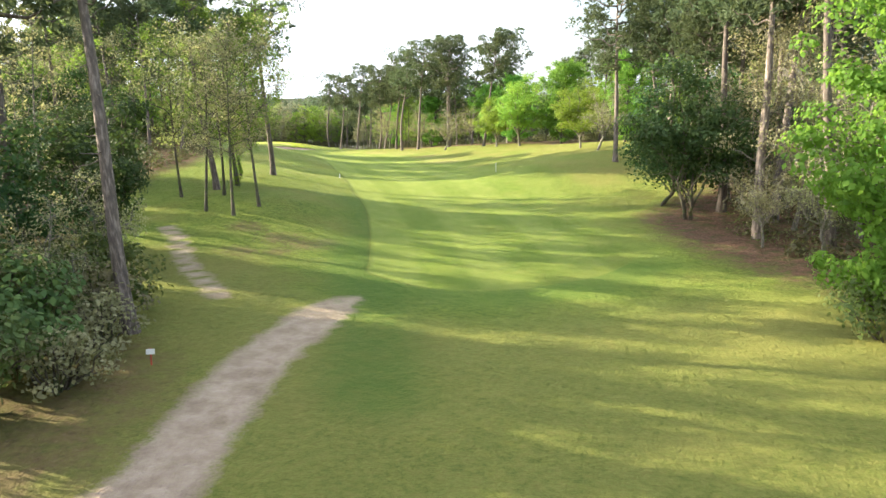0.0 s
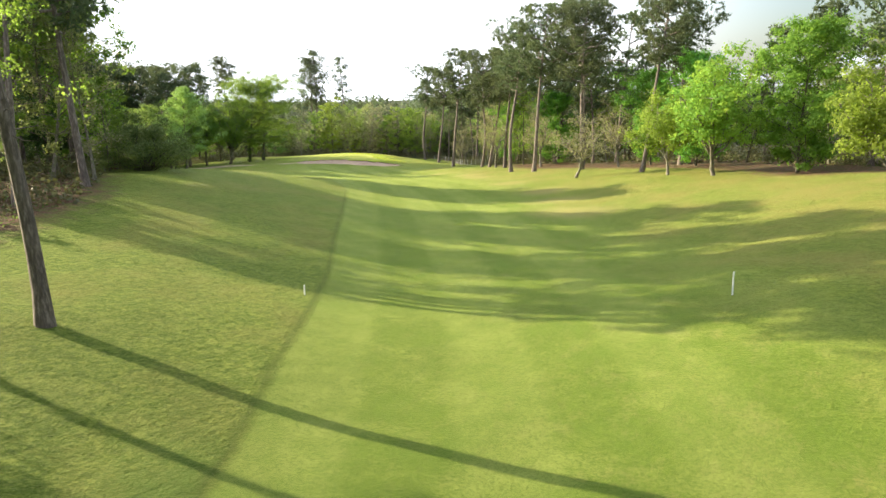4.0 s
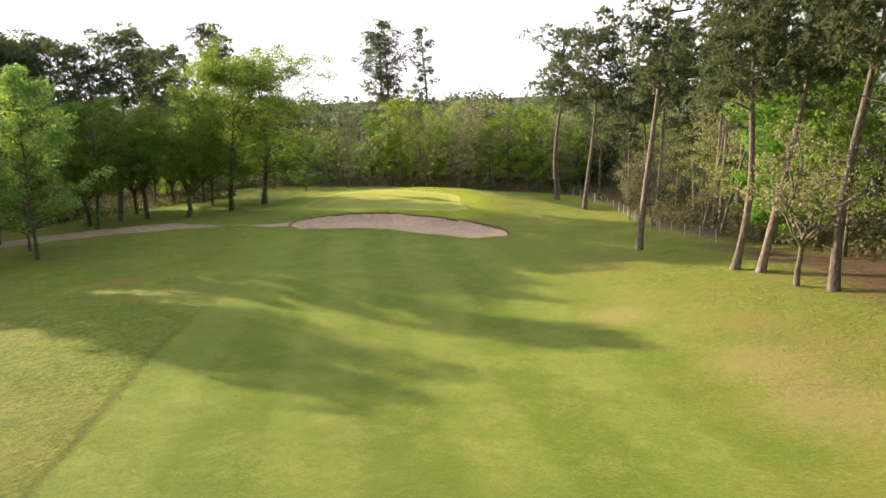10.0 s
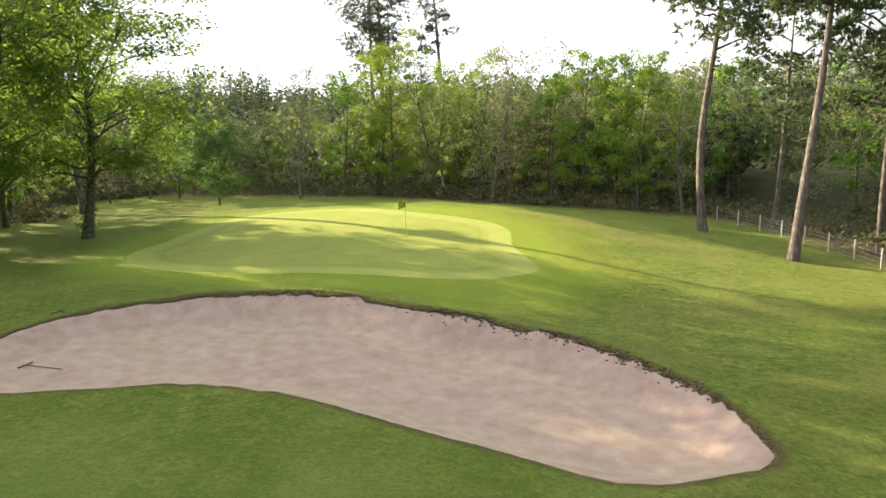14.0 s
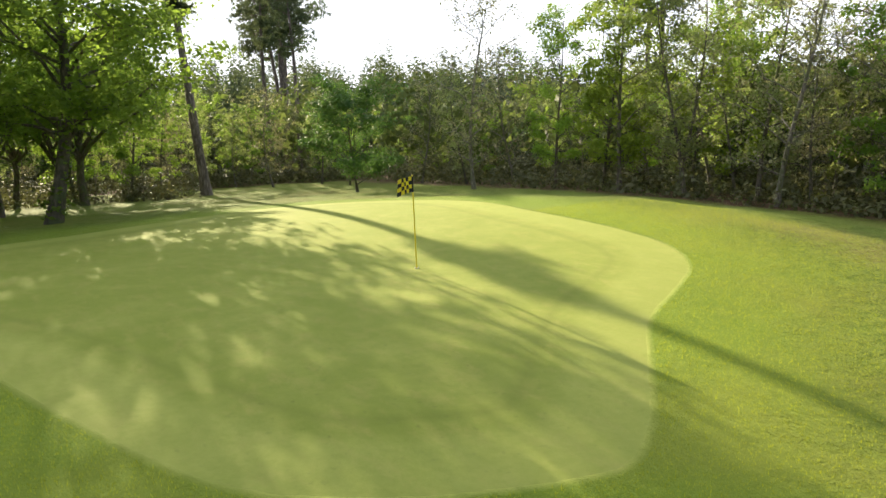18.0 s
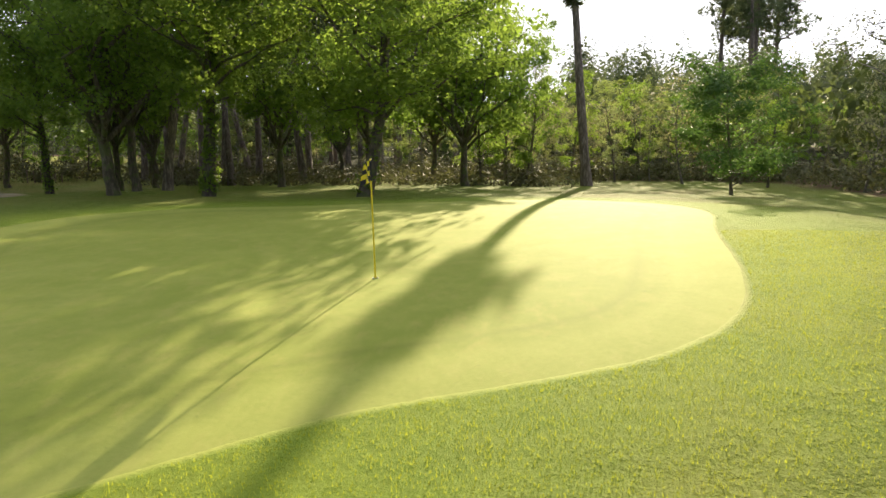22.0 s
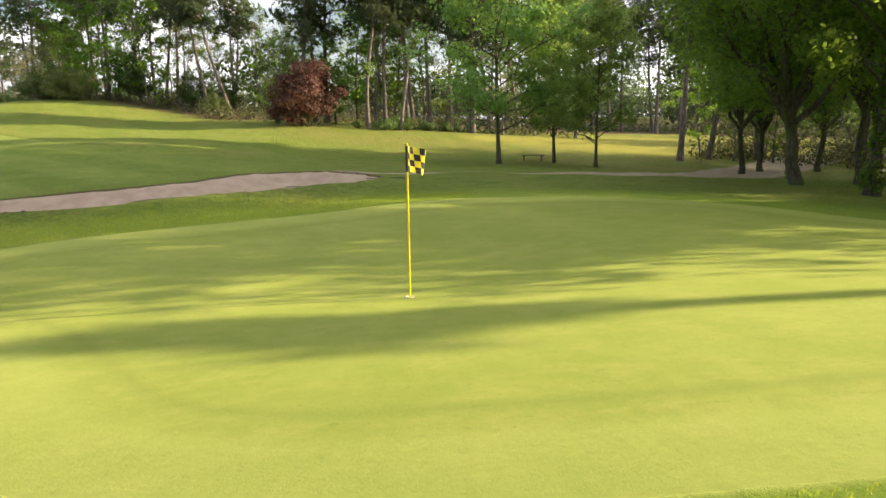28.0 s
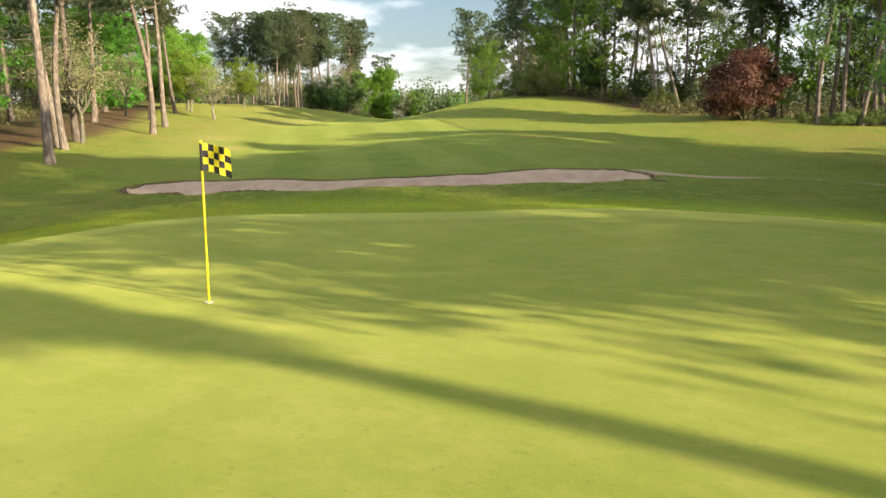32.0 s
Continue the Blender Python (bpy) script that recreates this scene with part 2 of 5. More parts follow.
def spline(points, per=8):
    """A closed smooth line through the points."""
    p = np.array(points, float)
    out = []
    for a, b, c, d in zip(np.roll(p, 1, 0), p, np.roll(p, -1, 0), np.roll(p, -2, 0)):
        for t in np.arange(per) / per:
            out.append(0.5 * (2 * b + (c - a) * t + (2 * a - 5 * b + 4 * c - d) * t * t + (3 * b - a - 3 * c + d) * t ** 3))
    return np.array(out)


def open_spline(points, per=8):
    p = np.array(points, float)
    p = np.vstack([2 * p[0] - p[1], p, 2 * p[-1] - p[-2]])
    out = []
    for a, b, c, d in zip(p, p[1:], p[2:], p[3:]):
        for t in np.arange(per) / per:
            out.append(0.5 * (2 * b + (c - a) * t + (2 * a - 5 * b + 4 * c - d) * t * t + (3 * b - a - 3 * c + d) * t ** 3))
    out.append(p[-2])
    return np.array(out)


def seg_dist(x, y, line, closed=True):
    """Distance of points to a line; negative inside a closed one."""
    best = np.full(x.shape, 1e9)
    inside = np.zeros(x.shape, bool)
    ends = np.roll(line, -1, 0) if closed else line[1:]
    for a, b in zip(line, ends):
        d = b - a
        k = np.clip(((x - a[0]) * d[0] + (y - a[1]) * d[1]) / (d @ d + 1e-12), 0, 1)
        best = np.minimum(best, (x - a[0] - k * d[0]) ** 2 + (y - a[1] - k * d[1]) ** 2)
        if closed:
            hit = ((a[1] > y) != (b[1] > y)) & (x < (b[0] - a[0]) * (y - a[1]) / (b[1] - a[1] + 1e-12) + a[0])
            inside ^= hit
    best = np.sqrt(best)
    return np.where(inside, -best, best)


def zone(x, y, line, closed=True, reach=30.0):
    """seg_dist, worked out only near the line."""
    out = np.full(x.shape, reach)
    lo, hi = line.min(0) - reach, line.max(0) + reach
    near = (x > lo[0]) & (x < hi[0]) & (y > lo[1]) & (y < hi[1])
    out[near] = seg_dist(x[near], y[near], line, closed)
    return np.minimum(out, reach)


def base_height(x, y):
    x, y = np.asarray(x, float), np.asarray(y, float)
    cx, cy = np.clip(x, -110, 170), np.clip(y, -280, 100)
    z = PLANE[0] + PLANE[1] * cx / 100 + PLANE[2] * cy / 100
    for (px, py, _), w in zip(SPOTS, WEIGHTS):
        z = z + w * _kernel((cx - px) ** 2 + (cy - py) ** 2)
    return z


GREEN = spline([(9.3, -3.8), (9.0, -2.2), (6.2, 1), (5.2, 2.8), (4.1, 4.7), (2.5, 5.9), (0, 6.5), (-4, 6.9), (-9, 7.6), (-14, 6.5), (-16.5, 3),
                (-15, -2), (-13, -6), (-11.5, -9.5), (-8, -11.8), (-3, -11.6), (1.5, -9.2), (5, -8), (8, -6.6)], 6)

# ---------------------------------------------------------------- ground
BUNKER = spline([(-0.6, -23.5), (-2.0, -20.0), (-0.3, -16.2), (4.0, -12.9), (9.1, -12.2), (13.1, -12.0), (16.5, -12.7), (19.4, -14.6), (21.1, -17.0),
                 (20.6, -18.4), (18.8, -19.9), (16.0, -20.2), (12.0, -20.1), (9.1, -20.4), (6.4, -21.5), (4.8, -23.0), (2.5, -24.6)], 6)
FAIRWAY = spline([(83.4, -176.1), (82.2, -172.5), (78.3, -159.5), (72.1, -143.6), (65.7, -127.8), (62, -120.2), (56.5, -108.8), (49.5, -95), (46.2, -89), (39, -79.5), (31.3, -69.8),
                  (23.9, -60.6), (19.9, -54.4), (16.4, -48.3), (8, -38), (1, -27), (8, -24), (20.8, -19.6), (29, -22.6), (38, -33), (50, -51), (60, -70), (72, -96), (84, -122),
                  (93, -143), (98.2, -160), (98.7, -166), (96.7, -171), (93.2, -175.4), (88.5, -178)], 6)
APRON = spline([(12.5, -8), (12, -2), (8.5, 3), (6, 7), (1, 9), (-9, 10.5), (-17, 8.5), (-19.3, 3), (-17.5, -4), (-15.5, -9), (-10, -14), (-3, -14), (4, -11.5), (9, -10.5)], 6)
TRACK_TEE = open_spline([(81.5, -214), (84.2, -201), (83.9, -196), (83.3, -191), (83.3, -186.5), (83.5, -183.0), (83.9, -180.6)])
TRACK_SIDE = open_spline([(77.9, -183.2), (75.6, -180.6), (74.2, -179.2), (71.6, -175.5), (69.4, -172.4), (68.0, -170.8)])
TRACK_GREEN = open_spline([(-1, -23), (-8, -24.5), (-14, -25.8), (-20, -27.5), (-26, -32), (-34, -41), (-48, -52)])
LANE = open_spline([(88, -192), (85, -182), (82.2, -172.5), (78.3, -159.5), (72.1, -143.6), (65.7, -127.8), (62, -120.2), (56.5, -108.8), (49.5, -95), (46.2, -89), (39, -79.5),
                    (31.3, -69.8), (23.9, -60.6), (19.9, -54.4), (16.4, -48.3), (8, -38), (-4, -20)])
# the open course; all beyond it is woodland floor
COURSE = np.array([(-50, 8), (-48, 21), (-44, 21), (-30, 23), (-12, 26), (0, 29), (12, 29), (20, 20), (27, 9), (31, -1), (39, -12), (50, -23), (60, -33), (70, -42), (84, -58),
                   (97, -79), (108, -97), (116, -114), (110, -128), (106, -142), (105, -160), (110, -174), (114, -192), (118, -225), (100, -245), (80, -240), (75, -208), (74, -192),
                   (69, -182), (59, -168), (53, -150), (51, -136), (45, -121), (34, -110), (21, -98), (9, -86), (-34, -86), (-60, -97), (-86, -83), (-99, -60), (-80, -40), (-50, -34), (-51, -22)], float)
LITTER = [spline([(41, -18), (47, -28), (51, -36), (57, -44.5), (64, -53), (72, -61.5), (84, -74), (92, -86), (104, -80), (80, -40)], 4),
          spline([(78, -202), (81.6, -201.5), (82.2, -197.5), (81, -193.5), (79, -190.5), (75, -190)], 4),
          spline([(101, -150), (101, -158), (104, -168), (110, -176), (118, -170), (112, -140)], 4)]


def height(x, y, fine=True):
    """The ground's height, with the bunker dug out and its lip raised."""
    x, y = np.asarray(x, float), np.asarray(y, float)
    z = base_height(x, y)
    d = zone(x, y, BUNKER, reach=3.0)
    back = np.clip((y + 20) / 7, 0, 1)
    z = z + np.where(d > 0, (0.10 + 0.22 * back) * np.exp(-(d / 1.1) ** 2), 0)
    dig = np.clip(-d / 1.6, 0, 1)
    z = z - np.where(d <= 0, (dig * dig * (3 - 2 * dig)) * (0.45 + 0.1 * back) - (0.02 + 0.1 * back) * np.exp(-(d / 0.25) ** 2), 0)
    r = np.hypot(x - 30, y + 100)
    far = np.clip((r - 190) / 200, 0, 1)
    z = z + far * far * (3 - 2 * far) * (2.0 + 3.0 * np.sin(x / 130) * np.cos(y / 170))
    if fine:
        z = z + 0.05 * np.sin(x * 0.9 + 1.7 * np.sin(y * 0.31)) * np.sin(y * 0.8 + 1.3 * np.sin(x * 0.27)) * np.clip(zone(x, y, GREEN, reach=6.0) / 4, 0, 1)
    return z


SHEET = {}


def sheet_z(x, y):
    """The ground's height at places, read off the finished sheet."""
    xs, ys, z = SHEET["x"], SHEET["y"], SHEET["z"]
    x, y = np.asarray(x, float), np.asarray(y, float)
    i = np.clip(np.searchsorted(xs, x) - 1, 0, len(xs) - 2)
    j = np.clip(np.searchsorted(ys, y) - 1, 0, len(ys) - 2)
    u, v = (x - xs[i]) / (xs[i + 1] - xs[i]), (y - ys[j]) / (ys[j + 1] - ys[j])
    return (z[j, i] * (1 - u) + z[j, i + 1] * u) * (1 - v) + (z[j + 1, i] * (1 - u) + z[j + 1, i + 1] * u) * v


def ground_z(x, y):
    return float(sheet_z(x, y))


def axis(lo, hi, a, b, c, d, fine, mid):
    """Steps along one axis: fine between b and c, mid to a and d, growing beyond."""
    s = list(np.arange(b, c + 1e-6, fine))
    s = list(np.arange(a, b - 1e-6, mid)) + s + list(np.arange(c + mid, d + 1e-6, mid))
    g, v = mid, s[-1]
    while v < hi:
        g *= 1.22
        v += g
        s.append(v)
    g, v = mid, s[0]
    while v > lo:
        g *= 1.22
        v -= g
        s.insert(0, v)
    return np.array(s)


DRY_SPOTS = [(3.0, 11.2, 2.2), (6.4, 10.6, 2.4), (9.6, 8.6, 2.0), (13.9, -49.4, 2.2), (4.6, -48.0, 1.8), (55.0, -63.5, 3.0), (49.0, -50.0, 2.4)]
SERE_SPOTS = [(69.5, -87.9, 4.0), (73.0, -98.0, 5.0), (66.5, -80.0, 3.5), (47.0, -47.8, 3.0), (50.0, -52.0, 3.4), (39.0, -41.8, 2.5), (60.0, -71.0, 3.0)]
BARE_SPOTS = [(77.9, -171.0, 1.6), (75.5, -170.1, 1.8), (78.6, -169.3, 1.2), (74.7, -174.4, 1.5), (76.7, -173.4, 1.1), (72.5, -168.5, 1.6)]
SUNLIT_GOLD_SPOTS = [(-36.0, -62.0, 10.0), (-50.0, -67.0, 12.0), (-29.0, -69.0, 9.0), (-44.0, -76.0, 12.0), (-58.0, -73.0, 11.0), (-22.0, -70.0, 6.0)]


def ground_material():
    m, n, l, out = nodes_of("turf_and_earth")
    p = n.new("ShaderNodeBsdfPrincipled")
    geo = n.new("ShaderNodeNewGeometry").outputs["Position"]

    def at(name):
        a = n.new("ShaderNodeAttribute")
        a.attribute_name = name
        return a.outputs["Fac"]

    wob, wob2 = tex(n, l, 1.1, 5, 0.6, geo), tex(n, l, 9.0, 4, 0.6, geo)
    patch, huge = tex(n, l, 0.16, 4, 0.6, geo), tex(n, l, 0.045, 3, 0.5, geo)
    grain, blade = tex(n, l, 26.0, 6, 0.75, geo), tex(n, l, 75.0, 3, 0.7, geo)
    tuft = tex(n, l, 3.6, 6, 0.72, geo)

    def edge(name, soft, rag, off=0.0):
        d = calc(n, l, "ADD", at(name), calc(n, l, "MULTIPLY", calc(n, l, "SUBTRACT", wob, 0.5), rag))
        d = calc(n, l, "ADD", d, calc(n, l, "MULTIPLY", calc(n, l, "SUBTRACT", wob2, 0.5), rag * 0.6))
        return calc(n, l, "MULTIPLY_ADD", calc(n, l, "SUBTRACT", d, off), -1 / soft, 0.5, clamp=True)

    def near(x, y, r, rag=0.6):
        """One inside a round patch with a ragged rim, nought outside."""
        d = n.new("ShaderNodeVectorMath")
        d.operation = "DISTANCE"
        l.new(flat, d.inputs[0])
        d.inputs[1].default_value = (x, y, 0)
        return calc(n, l, "MULTIPLY_ADD", calc(n, l, "ADD", d.outputs["Value"], calc(n, l, "MULTIPLY", calc(n, l, "SUBTRACT", tuft, 0.5), rag * r * 4)), -1.6 / r, 1.6, clamp=True)

    fl = n.new("ShaderNodeVectorMath")
    fl.operation = "MULTIPLY"
    l.new(geo, fl.inputs[0])
    fl.inputs[1].default_value = (1, 1, 0)
    flat = fl.outputs[0]
    xyz = n.new("ShaderNodeSeparateXYZ")
    l.new(geo, xyz.inputs[0])
    # rough grass
    mid = tex(n, l, 1.15, 5, 0.7, geo)
    rough = ramp(n, l, tuft, [(0.37, (0.04, 0.078, 0.009)), (0.5, (0.135, 0.195, 0.022)), (0.62, (0.27, 0.31, 0.055))])
    rough = mix(n, l, ramp(n, l, mid, [(0.42, (0.55, 0.55, 0.55)), (0.6, (0, 0, 0))]), rough, (0.085, 0.14, 0.016))
    rough = mix(n, l, ramp(n, l, tex(n, l, 0.5, 6, 0.72, geo), [(0.5, (0, 0, 0)), (0.64, (0.6, 0.6, 0.6))]), rough, (0.25, 0.28, 0.06))
    dry = ramp(n, l, patch, [(0.47, (0, 0, 0)), (0.66, (1, 1, 1))])
    rough = mix(n, l, calc(n, l, "MULTIPLY", dry, 0.6), rough, (0.225, 0.19, 0.055))
    # sun-dried rough on the far side of the fairway
    far_side = calc(n, l, "MULTIPLY", calc(n, l, "MULTIPLY_ADD", at("lane"), 0.09, -1.6, clamp=True), calc(n, l, "MULTIPLY_ADD", xyz.outputs["Y"], -0.1, -2.4, clamp=True))
    sere = calc(n, l, "MULTIPLY", far_side, ramp(n, l, calc(n, l, "MULTIPLY_ADD", mid, 0.35, calc(n, l, "MULTIPLY", patch, 0.65)), [(0.38, (0.1, 0.1, 0.1)), (0.62, (0.85, 0.85, 0.85))]))
    rough = mix(n, l, sere, rough, (0.25, 0.19, 0.065))
    for px, py, pr in DRY_SPOTS:
        rough = mix(n, l, calc(n, l, "MULTIPLY", near(px, py, pr), 0.75), rough, (0.24, 0.19, 0.075))
    # dry golden grass, its colour brightened to carry low sunlight on the field
    for px, py, pr in SUNLIT_GOLD_SPOTS:
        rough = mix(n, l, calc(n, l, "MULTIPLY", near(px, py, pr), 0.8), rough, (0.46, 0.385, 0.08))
    rough = mix(n, l, ramp(n, l, grain, [(0.38, (0.45, 0.45, 0.45)), (0.62, (0.0, 0.0, 0.0))]), rough, (0.05, 0.085, 0.01))
    # fairway, mown in lanes
    lane = calc(n, l, "SINE", calc(n, l, "MULTIPLY_ADD", at("lane"), 1.083, calc(n, l, "MULTIPLY_ADD", wob, 0.6, -0.35)))
    lane = calc(n, l, "MULTIPLY_ADD", lane, 1.5, 0.5, clamp=True)
    fair = mix(n, l, lane, (0.13, 0.195, 0.02), (0.2, 0.255, 0.05))
    fair = mix(n, l, calc(n, l, "MULTIPLY", dry, 0.45), fair, (0.225, 0.22, 0.06))
    fair = mix(n, l, calc(n, l, "MULTIPLY", ramp(n, l, huge, [(0.45, (0, 0, 0)), (0.65, (1, 1, 1))]), 0.35), fair, (0.18, 0.215, 0.04))
    fair = mix(n, l, ramp(n, l, mid, [(0.4, (0.5, 0.5, 0.5)), (0.62, (0, 0, 0))]), fair, (0.085, 0.14, 0.015))
    sere_fair = calc(n, l, "MULTIPLY", ramp(n, l, tex(n, l, 0.75, 6, 0.8, geo, stretch=(1.6, 0.8, 1.0)), [(0.5, (0, 0, 0)), (0.62, (0.55, 0.55, 0.55))]), calc(n, l, "MULTIPLY_ADD", at("lane"), 0.06, 0.1, clamp=True))
    fair = mix(n, l, sere_fair, fair, (0.27, 0.24, 0.085))
    fair = mix(n, l, ramp(n, l, grain, [(0.4, (0.45, 0.45, 0.45)), (0.62, (0, 0, 0))]), fair, (0.055, 0.1, 0.01))
    worn = tex(n, l, 0.42, 6, 0.75, geo)
    fair = mix(n, l, ramp(n, l, worn, [(0.4, (0.55, 0.55, 0.55)), (0.52, (0, 0, 0))]), fair, (0.085, 0.15, 0.014))
    fair = mix(n, l, ramp(n, l, worn, [(0.52, (0, 0, 0)), (0.66, (0.5, 0.5, 0.5))]), fair, (0.235, 0.275, 0.06))
    fair = mix(n, l, ramp(n, l, wob2, [(0.38, (0.65, 0.65, 0.65)), (0.54, (0, 0, 0))]), fair, (0.065, 0.115, 0.012))
    rough = mix(n, l, ramp(n, l, wob2, [(0.36, (0.5, 0.5, 0.5)), (0.52, (0, 0, 0))]), rough, (0.06, 0.1, 0.012))
    rough = mix(n, l, ramp(n, l, wob2, [(0.54, (0, 0, 0)), (0.7, (0.5, 0.5, 0.5))]), rough, (0.27, 0.29, 0.075))
    fair = mix(n, l, calc(n, l, "MULTIPLY", lane, calc(n, l, "MULTIPLY", worn, 0.36)), fair, (0.24, 0.29, 0.06))
    # apron and green
    apron = mix(n, l, ramp(n, l, grain, [(0.36, (0.5, 0.5, 0.5)), (0.68, (0, 0, 0))]), (0.21, 0.29, 0.027), (0.095, 0.16, 0.014))
    apron = mix(n, l, ramp(n, l, mid, [(0.4, (0.5, 0.5, 0.5)), (0.6, (0, 0, 0))]), apron, (0.13, 0.21, 0.018))
    apron = mix(n, l, calc(n, l, "MULTIPLY", dry, 0.35), apron, (0.27, 0.26, 0.05))
    putt = ramp(n, l, tex(n, l, 0.55, 5, 0.6, geo), [(0.35, (0.185, 0.222, 0.036)), (0.7, (0.25, 0.272, 0.06))])
    putt = mix(n, l, calc(n, l, "MULTIPLY", ramp(n, l, tex(n, l, 2.3, 5, 0.7, geo), [(0.42, (1, 1, 1)), (0.58, (0, 0, 0))]), 0.4), putt, (0.15, 0.195, 0.028))
    putt = mix(n, l, calc(n, l, "MULTIPLY", tex(n, l, 22, 4, 0.75, geo), 0.4), putt, (0.14, 0.18, 0.03))
    putt = mix(n, l, calc(n, l, "MULTIPLY", ramp(n, l, tex(n, l, 1.2, 6, 0.75, geo, stretch=(1.0, 2.0, 1.0)), [(0.5, (0, 0, 0)), (0.66, (1, 1, 1))]), 0.45), putt, (0.285, 0.265, 0.075))
    putt = mix(n, l, calc(n, l, "MULTIPLY", calc(n, l, "GREATER_THAN", tex(n, l, 11.0, 2, 0.5, geo), 0.69), 0.4), putt, (0.11, 0.13, 0.03))
    ring = calc(n, l, "ABSOLUTE", calc(n, l, "ADD", at("green"), 1.75))
    ring = calc(n, l, "MULTIPLY_ADD", ring, -5.0, 1.0, clamp=True)
    putt = mix(n, l, calc(n, l, "MULTIPLY", ring, calc(n, l, "MULTIPLY_ADD", wob, 0.8, 0.05)), putt, (0.125, 0.155, 0.026))
    collar = calc(n, l, "MULTIPLY", calc(n, l, "MULTIPLY_ADD", at("green"), 3.0, 4.2, clamp=True), calc(n, l, "MULTIPLY_ADD", wob2, 0.5, 0.1))
    putt = mix(n, l, collar, putt, (0.31, 0.335, 0.085))
    # sand, track, woodland floor
    sand = ramp(n, l, tex(n, l, 1.6, 6, 0.65, geo), [(0.3, (0.31, 0.212, 0.168)), (0.55, (0.42, 0.305, 0.245)), (0.75, (0.49, 0.375, 0.305))])
    sand = mix(n, l, calc(n, l, "MULTIPLY", grain, 0.35), sand, (0.26, 0.19, 0.15))
    dirt = ramp(n, l, tex(n, l, 1.1, 6, 0.7, geo), [(0.3, (0.27, 0.195, 0.15)), (0.55, (0.44, 0.335, 0.265)), (0.75, (0.55, 0.45, 0.37))])
    leaf = ramp(n, l, tex(n, l, 5.0, 7, 0.75, geo), [(0.3, (0.055, 0.034, 0.023)), (0.5, (0.15, 0.088, 0.056)), (0.72, (0.25, 0.165, 0.11))])
    leaf = mix(n, l, calc(n, l, "MULTIPLY", ramp(n, l, wob, [(0.45, (0, 0, 0)), (0.6, (1, 1, 1))]), 0.55), leaf, (0.055, 0.085, 0.02))
    lip = calc(n, l, "MULTIPLY", calc(n, l, "MULTIPLY_ADD", calc(n, l, "ABSOLUTE", calc(n, l, "SUBTRACT", at("sand"), 0.1)), -4.5, 1.0, clamp=True), calc(n, l, "MULTIPLY", wob2, 1.7, clamp=True))

    away = n.new("ShaderNodeVectorMath")
    away.operation = "DISTANCE"
    l.new(geo, away.inputs[0])
    away.inputs[1].default_value = (20, -80, 0)
    away = calc(n, l, "MULTIPLY_ADD", away.outputs["Value"], 0.01, -2.4, clamp=True)
    leaf = mix(n, l, away, leaf, mix(n, l, patch, (0.025, 0.04, 0.016), (0.06, 0.085, 0.03)))
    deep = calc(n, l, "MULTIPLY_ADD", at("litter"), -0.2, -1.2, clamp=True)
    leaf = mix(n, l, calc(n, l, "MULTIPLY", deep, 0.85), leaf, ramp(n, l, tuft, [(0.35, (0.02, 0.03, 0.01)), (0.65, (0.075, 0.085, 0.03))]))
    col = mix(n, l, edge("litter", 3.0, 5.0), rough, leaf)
    wide = calc(n, l, "MULTIPLY_ADD", calc(n, l, "ADD", at("lane"), calc(n, l, "MULTIPLY", patch, 14.0)), -0.07, 2.6, clamp=True)
    melt = calc(n, l, "MAXIMUM", calc(n, l, "MULTIPLY_ADD", at("lane"), 0.15, -0.9, clamp=True), calc(n, l, "MULTIPLY_ADD", xyz.outputs["Y"], 0.07, 4.3, clamp=True))
    mown = calc(n, l, "ADD", calc(n, l, "MULTIPLY", edge("fairway", 8.0, 4.0), melt), calc(n, l, "MULTIPLY", edge("fairway", 0.6, 0.5), calc(n, l, "SUBTRACT", 1.0, melt)))
    col = mix(n, l, calc(n, l, "MULTIPLY", mown, wide), col, fair)
    for px, py, pr in SERE_SPOTS:
        col = mix(n, l, calc(n, l, "MULTIPLY", near(px, py, pr, 0.8), 0.6), col, (0.27, 0.215, 0.09))
    for px, py, pr in BARE_SPOTS:
        col = mix(n, l, calc(n, l, "MULTIPLY", near(px, py, pr, 0.9), 0.75), col, leaf)
    tee = calc(n, l, "MULTIPLY", calc(n, l, "MULTIPLY_ADD", at("fairway"), 0.3, -1.2, clamp=True), calc(n, l, "MULTIPLY_ADD", xyz.outputs["Y"], -0.25, -43.5, clamp=True))
    col = mix(n, l, calc(n, l, "MULTIPLY", tee, calc(n, l, "MULTIPLY_ADD", tuft, 1.5, -0.2, clamp=True)), col, (0.19, 0.17, 0.05))
    ringed = calc(n, l, "MULTIPLY", calc(n, l, "MULTIPLY_ADD", at("fairway"), -0.4, 1.7, clamp=True), calc(n, l, "MULTIPLY_ADD", xyz.outputs["Y"], -0.2, -33.0, clamp=True))
    ringed = calc(n, l, "MULTIPLY", ringed, calc(n, l, "GREATER_THAN", at("fairway"), 0.0))
    col = mix(n, l, calc(n, l, "MULTIPLY", ringed, 0.6), col, (0.06, 0.135, 0.018))
    lush = calc(n, l, "MULTIPLY", calc(n, l, "MULTIPLY_ADD", at("lane"), -0.6, 1.6, clamp=True), calc(n, l, "MULTIPLY_ADD", xyz.outputs["Y"], -0.2, -28.5, clamp=True))
    lush = calc(n, l, "MULTIPLY", lush, calc(n, l, "GREATER_THAN", at("fairway"), 0.0))
    col = mix(n, l, calc(n, l, "MULTIPLY", lush, calc(n, l, "MULTIPLY_ADD", wob, 1.0, 0.1)), col, (0.045, 0.11, 0.014))
